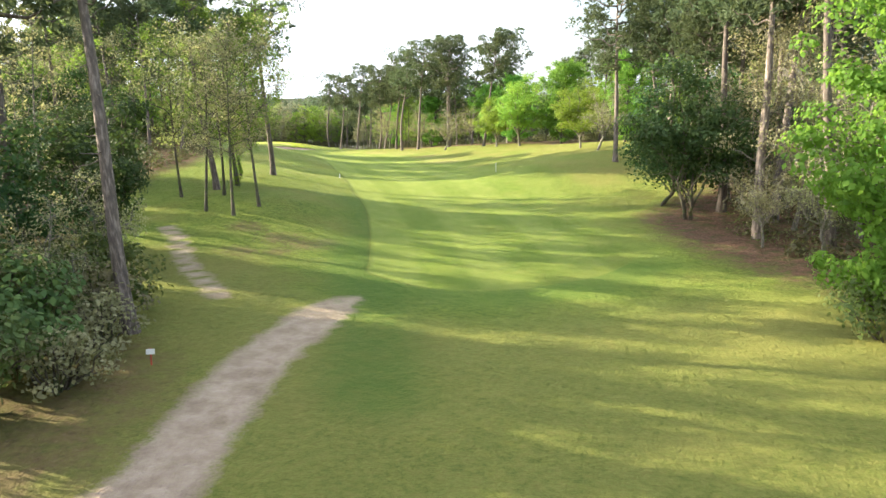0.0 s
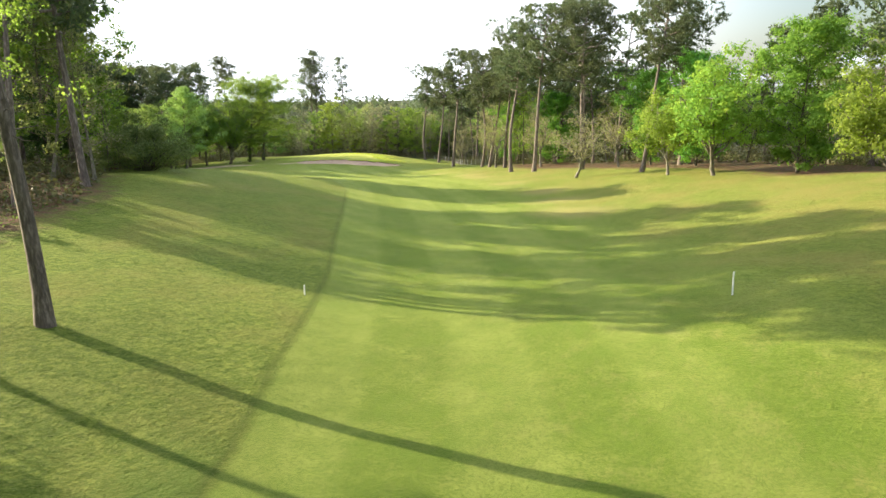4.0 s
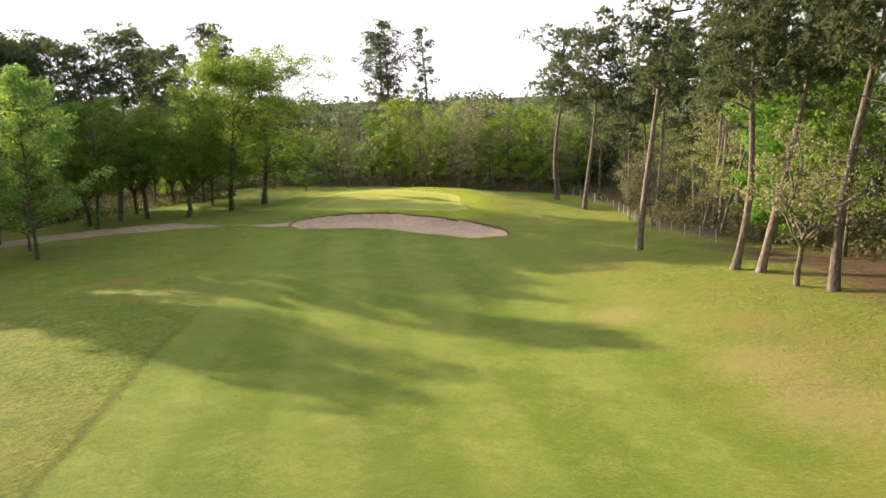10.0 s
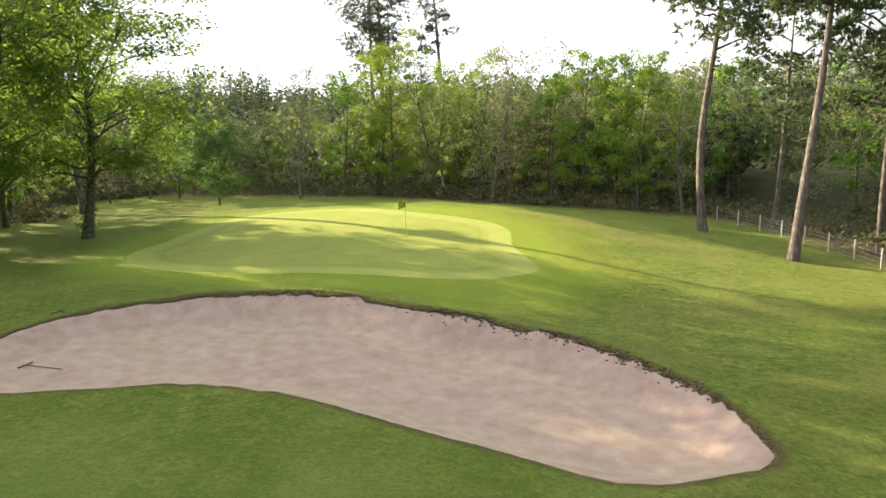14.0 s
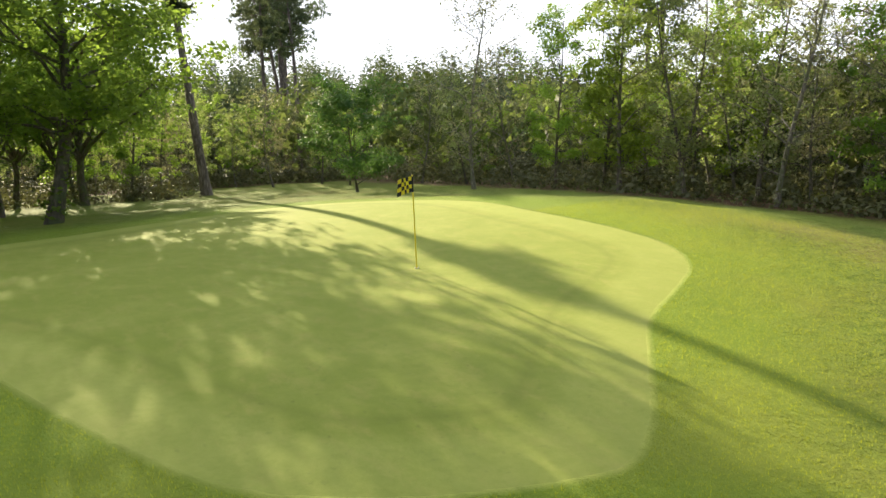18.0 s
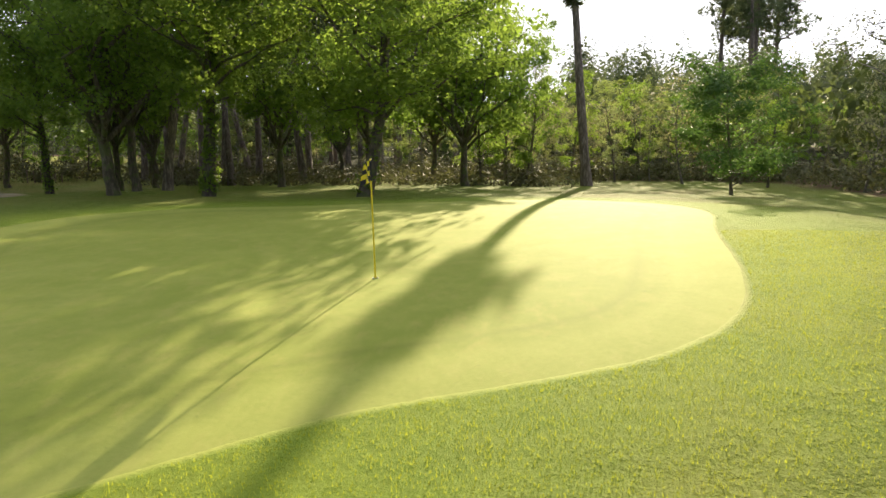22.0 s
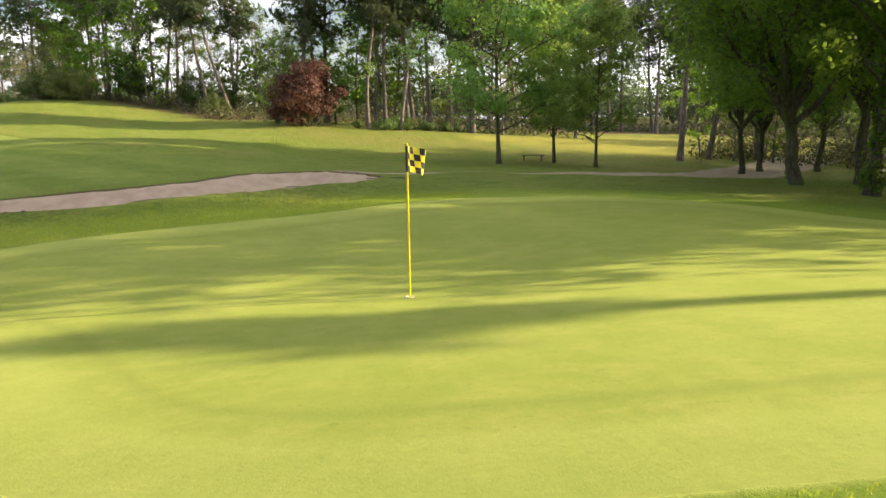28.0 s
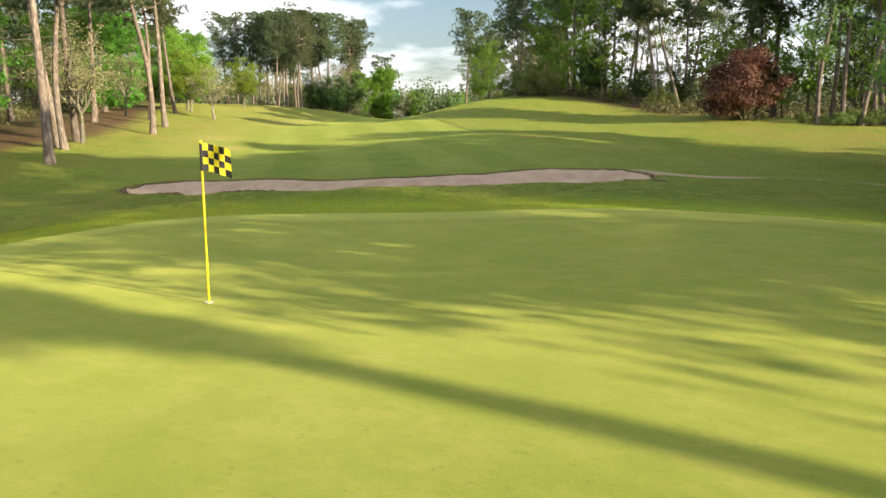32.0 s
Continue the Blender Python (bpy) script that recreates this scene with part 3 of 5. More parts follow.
    mow = calc(n, l, "ABSOLUTE", calc(n, l, "ADD", at("fairway"), calc(n, l, "MULTIPLY", calc(n, l, "SUBTRACT", wob, 0.5), 0.35)))
    mow = calc(n, l, "MULTIPLY", calc(n, l, "MULTIPLY", calc(n, l, "MULTIPLY_ADD", mow, -5.5, 1.2, clamp=True), calc(n, l, "SUBTRACT", 1.0, melt)), calc(n, l, "MULTIPLY_ADD", at("lane"), -0.5, 2.0, clamp=True))
    col = mix(n, l, calc(n, l, "MULTIPLY", mow, calc(n, l, "MULTIPLY_ADD", wob2, 1.1, -0.15, clamp=True)), col, (0.035, 0.055, 0.01))
    col = mix(n, l, near(2.8, -10.0, 0.5), col, (0.33, 0.27, 0.2))
    col = mix(n, l, edge("apron", 2.6, 2.0), col, apron)
    col = mix(n, l, edge("track", 0.5, 1.3), col, dirt)
    g_edge = edge("green", 0.12, 0.10)
    col = mix(n, l, g_edge, col, putt)
    col = mix(n, l, lip, col, (0.085, 0.05, 0.03))
    s_edge = edge("sand", 0.1, 0.3)
    col = mix(n, l, s_edge, col, sand)
    l.new(col, p.inputs["Base Color"])
    p.inputs["Roughness"].default_value = 0.85
    p.inputs["Specular IOR Level"].default_value = 0.08
    turfy = calc(n, l, "MULTIPLY_ADD", edge("litter", 3.0, 5.0), -0.22, 0.22)
    l.new(turfy, p.inputs["Sheen Weight"])
    p.inputs["Sheen Roughness"].default_value = 0.45
    p.inputs["Sheen Tint"].default_value = (0.75, 0.8, 0.2, 1)
    bare = calc(n, l, "MAXIMUM", g_edge, s_edge)
    h = calc(n, l, "MULTIPLY", calc(n, l, "ADD", grain, calc(n, l, "MULTIPLY", blade, 0.6)), calc(n, l, "MULTIPLY_ADD", bare, -0.93, 1.0))
    nrm = bump(n, l, h, 0.7, 0.05)
    nrm = bump(n, l, calc(n, l, "MULTIPLY", tuft, calc(n, l, "MULTIPLY_ADD", bare, -0.94, 1.0)), 0.6, 0.12, nrm)
    shaggy = calc(n, l, "SUBTRACT", 1.0, calc(n, l, "MAXIMUM", bare, calc(n, l, "MAXIMUM", mown, edge("apron", 2.6, 2.0))), clamp=True)
    clumps = tex(n, l, 1.0, 5, 0.7, geo, stretch=(2.2, 1.5, 1.0))
    nrm = bump(n, l, calc(n, l, "MULTIPLY", clumps, shaggy), 0.9, 0.3, nrm)
    l.new(nrm, p.inputs["Normal"])
    l.new(p.outputs[0], out.inputs["Surface"])
    return m


GROUND_MAT = ground_material()


def build_ground():
    xs = axis(-2600, 2600, -60, -24, 30, 128, 0.4, 1.0)
    ys = axis(-2600, 2600, -235, -30, 16, 70, 0.4, 1.0)
    gx, gy = np.meshgrid(xs, ys)
    x, y = gx.ravel(), gy.ravel()
    z = height(x, y)
    SHEET.update(x=xs, y=ys, z=z.reshape(len(ys), len(xs)))
    me = bpy.data.meshes.new("ground")
    nx, ny = len(xs), len(ys)
    i = np.arange(nx * ny).reshape(ny, nx)
    quads = np.stack([i[:-1, :-1], i[:-1, 1:], i[1:, 1:], i[1:, :-1]], -1).reshape(-1, 4)
    me.vertices.add(nx * ny)
    me.vertices.foreach_set("co", np.c_[x, y, z].ravel())
    me.loops.add(quads.size)
    me.loops.foreach_set("vertex_index", quads.ravel())
    me.polygons.add(len(quads))
    me.polygons.foreach_set("loop_start", np.arange(0, quads.size, 4))
    me.polygons.foreach_set("use_smooth", np.ones(len(quads), bool))
    me.update()
    wood = np.min([zone(x, y, w, reach=12.0) for w in LITTER], 0)
    wood = np.minimum(wood, -np.maximum(zone(x, y, COURSE, reach=14.0), -14.0))
    track = np.minimum(zone(x, y, TRACK_TEE, False, 8.0) - 1.2 * np.clip((-179.4 - y) / 4.5, 0.25, 1.0), zone(x, y, TRACK_GREEN, False, 8.0) - 0.1 - 2.8 * np.clip((-9 - x) / 9, 0, 1) - 1.1 * np.clip((x + 6) / 4, 0, 1))
    track = np.minimum(track, zone(x, y, TRACK_SIDE, False, 8.0) - 0.55)
    for name, v in (("green", zone(x, y, GREEN, reach=12.0)), ("fairway", zone(x, y, FAIRWAY, reach=12.0)), ("apron", zone(x, y, APRON, reach=12.0)),
                    ("sand", zone(x, y, BUNKER, reach=6.0)), ("track", track), ("litter", wood), ("lane", zone(x, y, LANE, False, 60.0))):
        me.attributes.new(name, "FLOAT", "POINT").data.foreach_set("value", v.astype(np.float32))
    me.materials.append(GROUND_MAT)
    return tagged(new("ground", me), "rolling golf course turf with fairway, green and sand bunker", "ground", kind="structure")


build_ground()

# ---------------------------------------------------------------- trees
def mesh_from(name, verts, faces, mat, smooth=False):
    me = bpy.data.meshes.new(name)
    v, f = np.asarray(verts, float), np.asarray(faces, int)
    k = f.shape[1]
    me.vertices.add(len(v))
    me.vertices.foreach_set("co", v.ravel())
    me.loops.add(f.size)
    me.loops.foreach_set("vertex_index", f.ravel())
    me.polygons.add(len(f))
    me.polygons.foreach_set("loop_start", np.arange(0, f.size, k))
    if smooth:
        me.polygons.foreach_set("use_smooth", np.ones(len(f), bool))
    me.update()
    me.materials.append(mat)
    return me


def unit(v):
    return v / (np.linalg.norm(v, axis=-1, keepdims=True) + 1e-9)


class Wood:
    """Tapered limbs gathered into one mesh."""

    def __init__(self):
        self.v, self.f, self.n = [], [], 0

    def limb(self, pts, radii, sides=6):
        pts, radii = np.asarray(pts, float), np.asarray(radii, float)
        d = unit(np.gradient(pts, axis=0))
        ref = np.where(np.abs(d[:, 2:3]) > 0.9, [[1.0, 0, 0]], [[0, 0, 1.0]])
        u = unit(np.cross(d, ref))
        w = np.cross(d, u)
        a = np.linspace(0, 2 * np.pi, sides, endpoint=False)
        ring = pts[:, None] + radii[:, None, None] * (np.cos(a)[None, :, None] * u[:, None] + np.sin(a)[None, :, None] * w[:, None])
        i = self.n + np.arange(len(pts) * sides).reshape(len(pts), sides)
        j = np.roll(i, -1, 1)
        self.v.append(ring.reshape(-1, 3))
        self.f.append(np.stack([i[:-1], j[:-1], j[1:], i[1:]], -1).reshape(-1, 4))
        self.n += len(pts) * sides

    def mesh(self, name, mat):
        return mesh_from(name, np.concatenate(self.v), np.concatenate(self.f), mat, True)


def leaf_quads(rng, centres, size, flat=0.0, facing=None):
    """Small bent leaves about the centres; facing: the way that most of them look."""
    n = len(centres)
    nrm = rng.normal(size=(n, 3))
    if facing is not None:
        nrm = nrm * 0.4 + facing
    nrm[:, 2] += flat
    nrm = unit(nrm)
    a = unit(np.cross(nrm, rng.normal(size=(n, 3))))
    b = np.cross(nrm, a)
    s = (size * rng.uniform(0.6, 1.35, n))[:, None]
    v = np.stack([centres - a * s * 0.62, centres - b * s * 0.4 + nrm * s * 0.12, centres + a * s * 0.62, centres + b * s * 0.4 + nrm * s * 0.12], 1)
    return v.reshape(-1, 3), np.arange(4 * n).reshape(n, 4)


def puff_leaves(rng, tips, leaves, radius, size, heart, flat=0.25, share=None):
    """Leaves on the rounded tufts about the tips, looking outwards as a lit crown's do."""
    n = len(tips)
    rad = radius * rng.uniform(0.6, 1.3, n)
    pick = rng.choice(n, leaves, p=share)
    d = unit(rng.normal(size=(leaves, 3)) + np.array([0, 0, 0.25]))
    c = tips[pick] + d * (rad[pick] * rng.uniform(0.1, 1.0, leaves) ** 0.45)[:, None] * np.array([1, 1, 0.68])
    return c, d * 0.8 + unit(c - heart) * 0.45, flat


def needle_tufts(rng, centres, axes, count, length, width):
    """Bundles of needles that spray out from each centre."""
    n = len(centres)
    c = np.repeat(centres, count, 0)
    d = unit(np.repeat(axes, count, 0) * 0.9 + rng.normal(size=(n * count, 3)) * 0.55)
    side = unit(np.cross(d, rng.normal(size=(n * count, 3))))
    ln = (length * rng.uniform(0.6, 1.25, n * count))[:, None]
    v = np.stack([c + side * width * 0.5, c - side * width * 0.5, c + d * ln + side * width * 0.15], 1)
    return v.reshape(-1, 3), np.arange(3 * n * count).reshape(-1, 3)


def bend(rng, a, b, sag, n=6, wob=0.05):
    """A bowed line from a to b."""
    t = np.linspace(0, 1, n)[:, None]
    p = a + (b - a) * t
    p[:, 2] += sag * np.sin(np.pi * t[:, 0])
    ln = np.linalg.norm(b - a)
    p[1:-1] += rng.normal(size=(n - 2, 3)) * wob * ln
    return p


def pine_proto(seed, high=22.0, bare=0.58, spread=3.6, lean=0.0, curve=0.5, clumps=1.0, fine=1.0, ball=None):
    """A pine with a bare stem and a crown of rounded tufts on rising limbs; ball: share of height, radius of a lower tuft."""
    rng = np.random.default_rng(seed)
    wood, cent, axes = Wood(), [], []
    t = np.linspace(0, 1, 16)
    ph = rng.uniform(0, 6.28, 3)
    sx = lean * high * t + curve * (np.sin(t * 3.3 + ph[0]) - np.sin(ph[0])) + 0.12 * curve * (np.sin(t * 9 + ph[2]) - np.sin(ph[2]))
    sy = curve * 0.6 * (np.sin(t * 2.7 + ph[1]) - np.sin(ph[1]))
    r0 = 0.0118 * high + 0.02
    stem = np.c_[sx, sy, t * high * 0.97 - 0.3]
    rad = r0 * (1 - 0.86 * t ** 1.25)
    rad[0] *= 1.4
    rad[1] *= 1.06
    wood.limb(stem, rad, 9)
    much = 31 if fine > 0.7 else 19

    def on_stem(f):
        return np.array([np.interp(f, t, stem[:, c]) for c in range(3)])

    def tuft(c, r, m):
        d = unit(rng.normal(size=(m, 3)) + np.array([0, 0, 0.4]))
        cc = c + d * r * (rng.uniform(0.25, 1.0, m) ** 0.5)[:, None] * np.array([1, 1, 0.58])
        cent.append(cc)
        axes.append(unit(d + np.array([0, 0, 0.25])))

    n = int(22 * clumps)
    for k in range(n):
        f = bare + (0.97 - bare) * (k + rng.uniform(0, 0.9)) / n
        base = on_stem(f)
        g = (f - bare) / (1 - bare)
        reach = spread * (0.42 + 0.55 * math.sin((0.2 + 0.66 * g) * math.pi)) * rng.uniform(0.6, 1.2)
        az = k * 2.4 + rng.uniform(-0.5, 0.5)
        tip = base + np.array([math.cos(az) * reach, math.sin(az) * reach, reach * rng.uniform(0.15, 0.6) + g * g * 1.2])
        line = bend(rng, base, tip, -0.1 * reach, 6, 0.05)
        wood.limb(line, np.interp(np.linspace(0, 1, 6), [0, 1], [0.026 * reach + 0.02, 0.012]), 5)
        for q in ((0.55, 0.8, 1.0) if reach > 0.62 * spread else (0.6, 1.0)):
            c = np.array([np.interp(q, np.linspace(0, 1, 6), line[:, i]) for i in range(3)])
            c = c + rng.normal(size=3) * np.array([0.45, 0.45, 0.15])
            tuft(c, spread * rng.uniform(0.2, 0.36), int(much * rng.uniform(0.7, 1.3)))
    for k in range(int(9 * clumps)):
        base = on_stem(rng.uniform(0.3, bare))
        az, reach = rng.uniform(0, 6.28), rng.uniform(0.5, 2.2)
        wood.limb(bend(rng, base, base + np.array([math.cos(az) * reach, math.sin(az) * reach, rng.uniform(-0.4, 0.4)]), -0.1, 4), [0.03, 0.025, 0.018, 0.008], 4)
    for k in range(4):
        tuft(stem[-1] + rng.normal(size=3) * np.array([0.7, 0.7, 0.3]), spread * 0.24, much)
    if ball:
        mid = on_stem(ball[0])
        for k in range(15):
            c = mid + unit(rng.normal(size=3)) * ball[1] * np.array([1, 1, 0.8]) * rng.uniform(0.35, 0.8)
            wood.limb(bend(rng, mid * 0.9 + on_stem(ball[0] - 0.03) * 0.1, c, 0, 4, 0.05), [0.05, 0.035, 0.025, 0.01], 4)
            tuft(c, ball[1] * 0.36, 20)
    v, f = needle_tufts(rng, np.concatenate(cent), np.concatenate(axes), 9 if fine > 0.7 else 6, 0.44 if fine > 0.7 else 0.56, 0.1 if fine > 0.7 else 0.19)
    return wood.mesh("trunk", BARK_PINE), mesh_from("crown", v, f, LEAF_PINE)


def broad_proto(seed, high=13.0, wide=5.0, fork=0.28, leaves=5200, size=0.24, leaf=None, barkm=None, limbs=7, up=0.9, twigs=False, clump=0.75, stems=1, lean=0.0):
    rng = np.random.default_rng(seed)
    wood, tips = Wood(), []
    for s in range(stems):
        az0 = rng.uniform(0, 6.28)
        off = np.array([math.cos(az0), math.sin(az0), 0]) * (0.0 if stems == 1 else 0.35)
        lean_v = np.array([lean * fork * high, 0, 0]) + (off * rng.uniform(1.5, 3.5) if stems > 1 else 0)
        top = off + lean_v + np.array([rng.normal() * 0.25, rng.normal() * 0.25, fork * high])
        r = 0.0165 * high / math.sqrt(stems) + 0.01
        line = bend(rng, off + np.array([0, 0, -0.3]), top, 0.0, 6, 0.02)
        rr = np.linspace(r, r * 0.72, 6)
        rr[0] *= 1.3
        wood.limb(line, rr, 8)
        n = max(3, limbs // stems)
        for k in range(n):
            az = k * 2.4 + rng.uniform(-0.4, 0.4)
            g = (k + 0.5) / n
            out = wide * (0.95 - 0.55 * g) * rng.uniform(0.75, 1.1)
            rise = (high - top[2]) * (0.28 + 0.62 * g) * rng.uniform(0.85, 1.05)
            st = top if k % 2 else line[-2] + (top - line[-2]) * 0.4
            tip = st + np.array([math.cos(az) * out, math.sin(az) * out, rise * up])
            limb = bend(rng, st, tip, 0.12 * out, 7, 0.035)
            wood.limb(limb, np.linspace(r * 0.52, 0.03, 7), 6)
            for q in (0.35, 0.5, 0.62, 0.74, 0.86, 1.0):
                c = np.array([np.interp(q, np.linspace(0, 1, 7), limb[:, i]) for i in range(3)])
                for _ in range(2 if q < 1 else 3):
                    ln = wide * 0.34 * rng.uniform(0.5, 1.25) * (1.1 - 0.35 * q)
                    d = unit(np.array([rng.normal(), rng.normal(), rng.normal() * 0.55 + 0.35]))
                    e = c + d * ln
                    sub = bend(rng, c, e, 0.06 * ln, 4, 0.06)
                    wood.limb(sub, np.linspace(0.03, 0.01, 4), 4)
                    tips += [e, sub[2]]
                    if twigs:
                        for _ in range(2):
                            d2 = unit(d + rng.normal(size=3) * 0.7)
                            e2 = sub[rng.integers(1, 4)] + d2 * ln * 0.55
                            wood.limb(bend(rng, sub[2], e2, 0.0, 3, 0.05), [0.014, 0.01, 0.005], 3)
                            tips.append(e2)
    tips = np.array(tips)
    cent, way, flat = puff_leaves(rng, tips, leaves, clump * 1.1, size, np.array([0, 0, high * 0.5]))
    cent[:, 2] = np.maximum(cent[:, 2], high * 0.06 + rng.uniform(0, 0.8, leaves))
    v, f = leaf_quads(rng, cent, size, flat, way)
    return wood.mesh("trunk", barkm or BARK_OAK), mesh_from("crown", v, f, leaf or LEAF_OAK)


def forest_proto(seed, high=14.0, wide=3.4, leaves=2600, size=0.3, leaf=None, barkm=None, low=0.2, limbs=20, cone=0.0, twigs=0, clump=0.42, lean=0.6, rise=0.6, thick=0.0095, ivy=0, even=2.0):
    """A wood tree with one stem to its top, side limbs all the way up and leaves in clumps."""
    rng = np.random.default_rng(seed)
    wood, tips = Wood(), []
    t = np.linspace(0, 1, 10)
    ph = rng.uniform(0, 6.28, 2)
    stem = np.c_[lean * (np.sin(t * 2.9 + ph[0]) - np.sin(ph[0])), lean * (np.sin(t * 2.5 + ph[1]) - np.sin(ph[1])), t * high * 0.96 - 0.3]
    r0 = thick * high + 0.02
    rad = r0 * (1 - 0.9 * t)
    rad[0] *= 1.4
    wood.limb(stem, rad, 7)
    for k in range(limbs):
        f = low + (0.97 - low) * (k + rng.uniform(0, 0.9)) / limbs
        base = np.array([np.interp(f, t, stem[:, c]) for c in range(3)])
        g = (f - low) / (1 - low)
        shape = (1 - cone) * math.sin(math.pi * (0.17 + 0.72 * g)) + cone * (1.05 - 0.9 * g)
        reach = wide * shape * rng.uniform(0.6, 1.2)
        az = k * 2.4 + rng.uniform(-0.6, 0.6)
        tip = base + np.array([math.cos(az) * reach, math.sin(az) * reach, reach * (rise * rng.uniform(0.3, 1.2) + 0.5 * g)])
        line = bend(rng, base, tip, 0.08 * reach, 5, 0.05)
        wood.limb(line, np.linspace(max(0.02, 0.45 * r0 * (1 - 0.75 * f)), 0.012, 5), 4)
        for q in (0.4, 0.6, 0.8, 1.0):
            c = np.array([np.interp(q, np.linspace(0, 1, 5), line[:, i]) for i in range(3)])
            d = unit(np.array([rng.normal(), rng.normal(), rng.normal() * 0.5 + 0.3]) + 0.5 * (tip - base) / reach)
            e = c + d * reach * 0.36 * rng.uniform(0.5, 1.2)
            wood.limb(np.array([c, (c + e) / 2 + rng.normal(size=3) * 0.05, e]), [0.018, 0.013, 0.006], 3)
            tips += [e, (c + e) / 2]
            for _ in range(twigs):
                e2 = c + (e - c) * rng.uniform(0.3, 1) + rng.normal(size=3) * 0.3 * reach * np.array([0.6, 0.6, 0.5])
                wood.limb(np.array([(c + e) / 2, e2]), [0.011, 0.004], 3)
                tips.append(e2)
    tips = np.array(tips)
    share = rng.uniform(0.15, 1.0, len(tips)) ** even
    cent, way, flat = puff_leaves(rng, tips, leaves, clump * 1.75, size, np.array([0, 0, high * 0.5]), share=share / share.sum())
    if ivy:
        a, u = rng.uniform(0, 6.28, ivy), rng.uniform(0.02, 0.62, ivy) ** 1.3
        out = np.c_[np.cos(a), np.sin(a), np.zeros(ivy)]
        at = np.stack([np.interp(u, t, stem[:, c]) for c in range(3)], 1)
        at = at + out * (np.interp(u, t, rad) + rng.uniform(0.0, 0.16, ivy) * (1 + np.sin(u * 40 + a * 2)))[:, None]
        cent, way = np.concatenate([cent, at]), np.concatenate([way, out])
    cent[:, 2] = np.maximum(cent[:, 2], 0.2 + rng.uniform(0, 0.8, len(cent)))
    v, f = leaf_quads(rng, cent, size, flat, way)
    return wood.mesh("trunk", barkm or BARK_OAK), mesh_from("crown", v, f, leaf or LEAF_OAK)


def bush_proto(seed, high=3.0, wide=2.4, leaves=4200, size=0.17, leaf=None):
    rng = np.random.default_rng(seed)
    wood, tips = Wood(), []
    for k in range(26):
        az, out = rng.uniform(0, 6.28), wide * math.sqrt(rng.uniform(0.02, 1))
        tip = np.array([math.cos(az) * out, math.sin(az) * out, high * math.sqrt(max(0.05, 1 - (out / wide) ** 2)) * rng.uniform(0.75, 1.02)])
        line = bend(rng, np.array([0.1 * math.cos(az), 0.1 * math.sin(az), -0.2]), tip, 0.1, 5, 0.05)
        wood.limb(line, np.linspace(0.05, 0.012, 5), 4)
        tips += [line[2], line[3], tip, tip]
    tips = np.array(tips)
    cent, way, flat = puff_leaves(rng, tips, leaves, 0.62 * wide / 2.4, size, np.array([0, 0, high * 0.25]))
    cent[:, 2] = np.maximum(cent[:, 2], rng.uniform(0.03, 0.4, leaves))
    v, f = leaf_quads(rng, cent, size, flat, way)
    return wood.mesh("stem", BARK_OAK), mesh_from("foliage", v, f, leaf or LEAF_DARK)


PROTO = {}


def proto(kind, meshes, name, label, category, parts=("trunk", "crown")):
    """Keeps a pair of meshes from which things of one kind are set out."""
    PROTO.setdefault(kind, []).append((meshes, name, label, category, parts))


def plant(kind, x, y, scale=1.0, turn=0.0, tilt=0.0, group="", pick=None, label="", wide=1.0, sink=0.0, z=None):
    rows = PROTO[kind]
    meshes, name, text, category, parts = rows[(pick if pick is not None else int(abs(x * 7 + y * 13))) % len(rows)]
    ob = tagged(new(name), label or text, category, group)
    for me, part_name in zip(meshes, parts):
        new(part_name, me).parent = ob
    ob.matrix_basis = pose(x, y, (ground_z(x, y) if z is None else z) - sink, 0, tilt, 0) @ pose(0, 0, 0, 0, 0, turn) @ Matrix.Diagonal((scale * wide, scale * wide, scale, 1))
    return ob


PINE_LABEL = "tall maritime pine with bare reddish trunk and dark crown"
OAK_LABEL = "mature oak with dark mossy trunk and fresh green leaves"
for s in range(5):
    proto("pine", pine_proto(11 + s, 22, (0.52, 0.58, 0.48, 0.62, 0.55)[s], (4.0, 3.6, 4.4, 3.3, 4.1)[s], (0, 0.03, -0.02, 0.05, 0)[s], 0.42 + 0.12 * s), "pine_tree", PINE_LABEL, "pine tree")
    proto("wood_pine", pine_proto(21 + s, 20, (0.5, 0.6, 0.45, 0.64, 0.55)[s], 3.7, 0.0, 0.3, 0.7, 0.5), "pine_tree", PINE_LABEL, "pine tree")
proto("lone_pine", pine_proto(31, 32, 0.48, 4.8, 0.0, 0.4, 1.35), "pine_tree", "very tall pine rising far above the wood", "pine tree")
proto("lone_pine", pine_proto(32, 31, 0.55, 3.0, 0.04, 0.7, 0.6), "pine_tree", "thin half-bare pine rising above the wood", "pine tree")
proto("green_pine", pine_proto(35, 27, 0.66, 3.6, 0.075, 0.1, 0.9, 1.0, (0.5, 1.15)),
      "pine_tree", "straight tall pine standing behind the green", "pine tree")
for s in range(4):
    proto("oak", broad_proto(41 + s, 17, 6.4, (0.2, 0.26, 0.19, 0.23)[s], 9000, 0.25, LEAF_OAK, BARK_OAK, 10, 0.95, clump=1.0), "oak_tree", OAK_LABEL, "oak tree")
    proto("wood_oak", forest_proto(45 + s, 14, 3.9, 4200, 0.22, LEAF_OAK, BARK_OAK, 0.14, 20), "oak_tree", OAK_LABEL, "oak tree")
    proto("edge_oak", forest_proto(245 + s, 14, 4.0, 8000, 0.18, LEAF_OAK, BARK_OAK, 0.12, 24, clump=0.4), "oak_tree", OAK_LABEL, "oak tree")
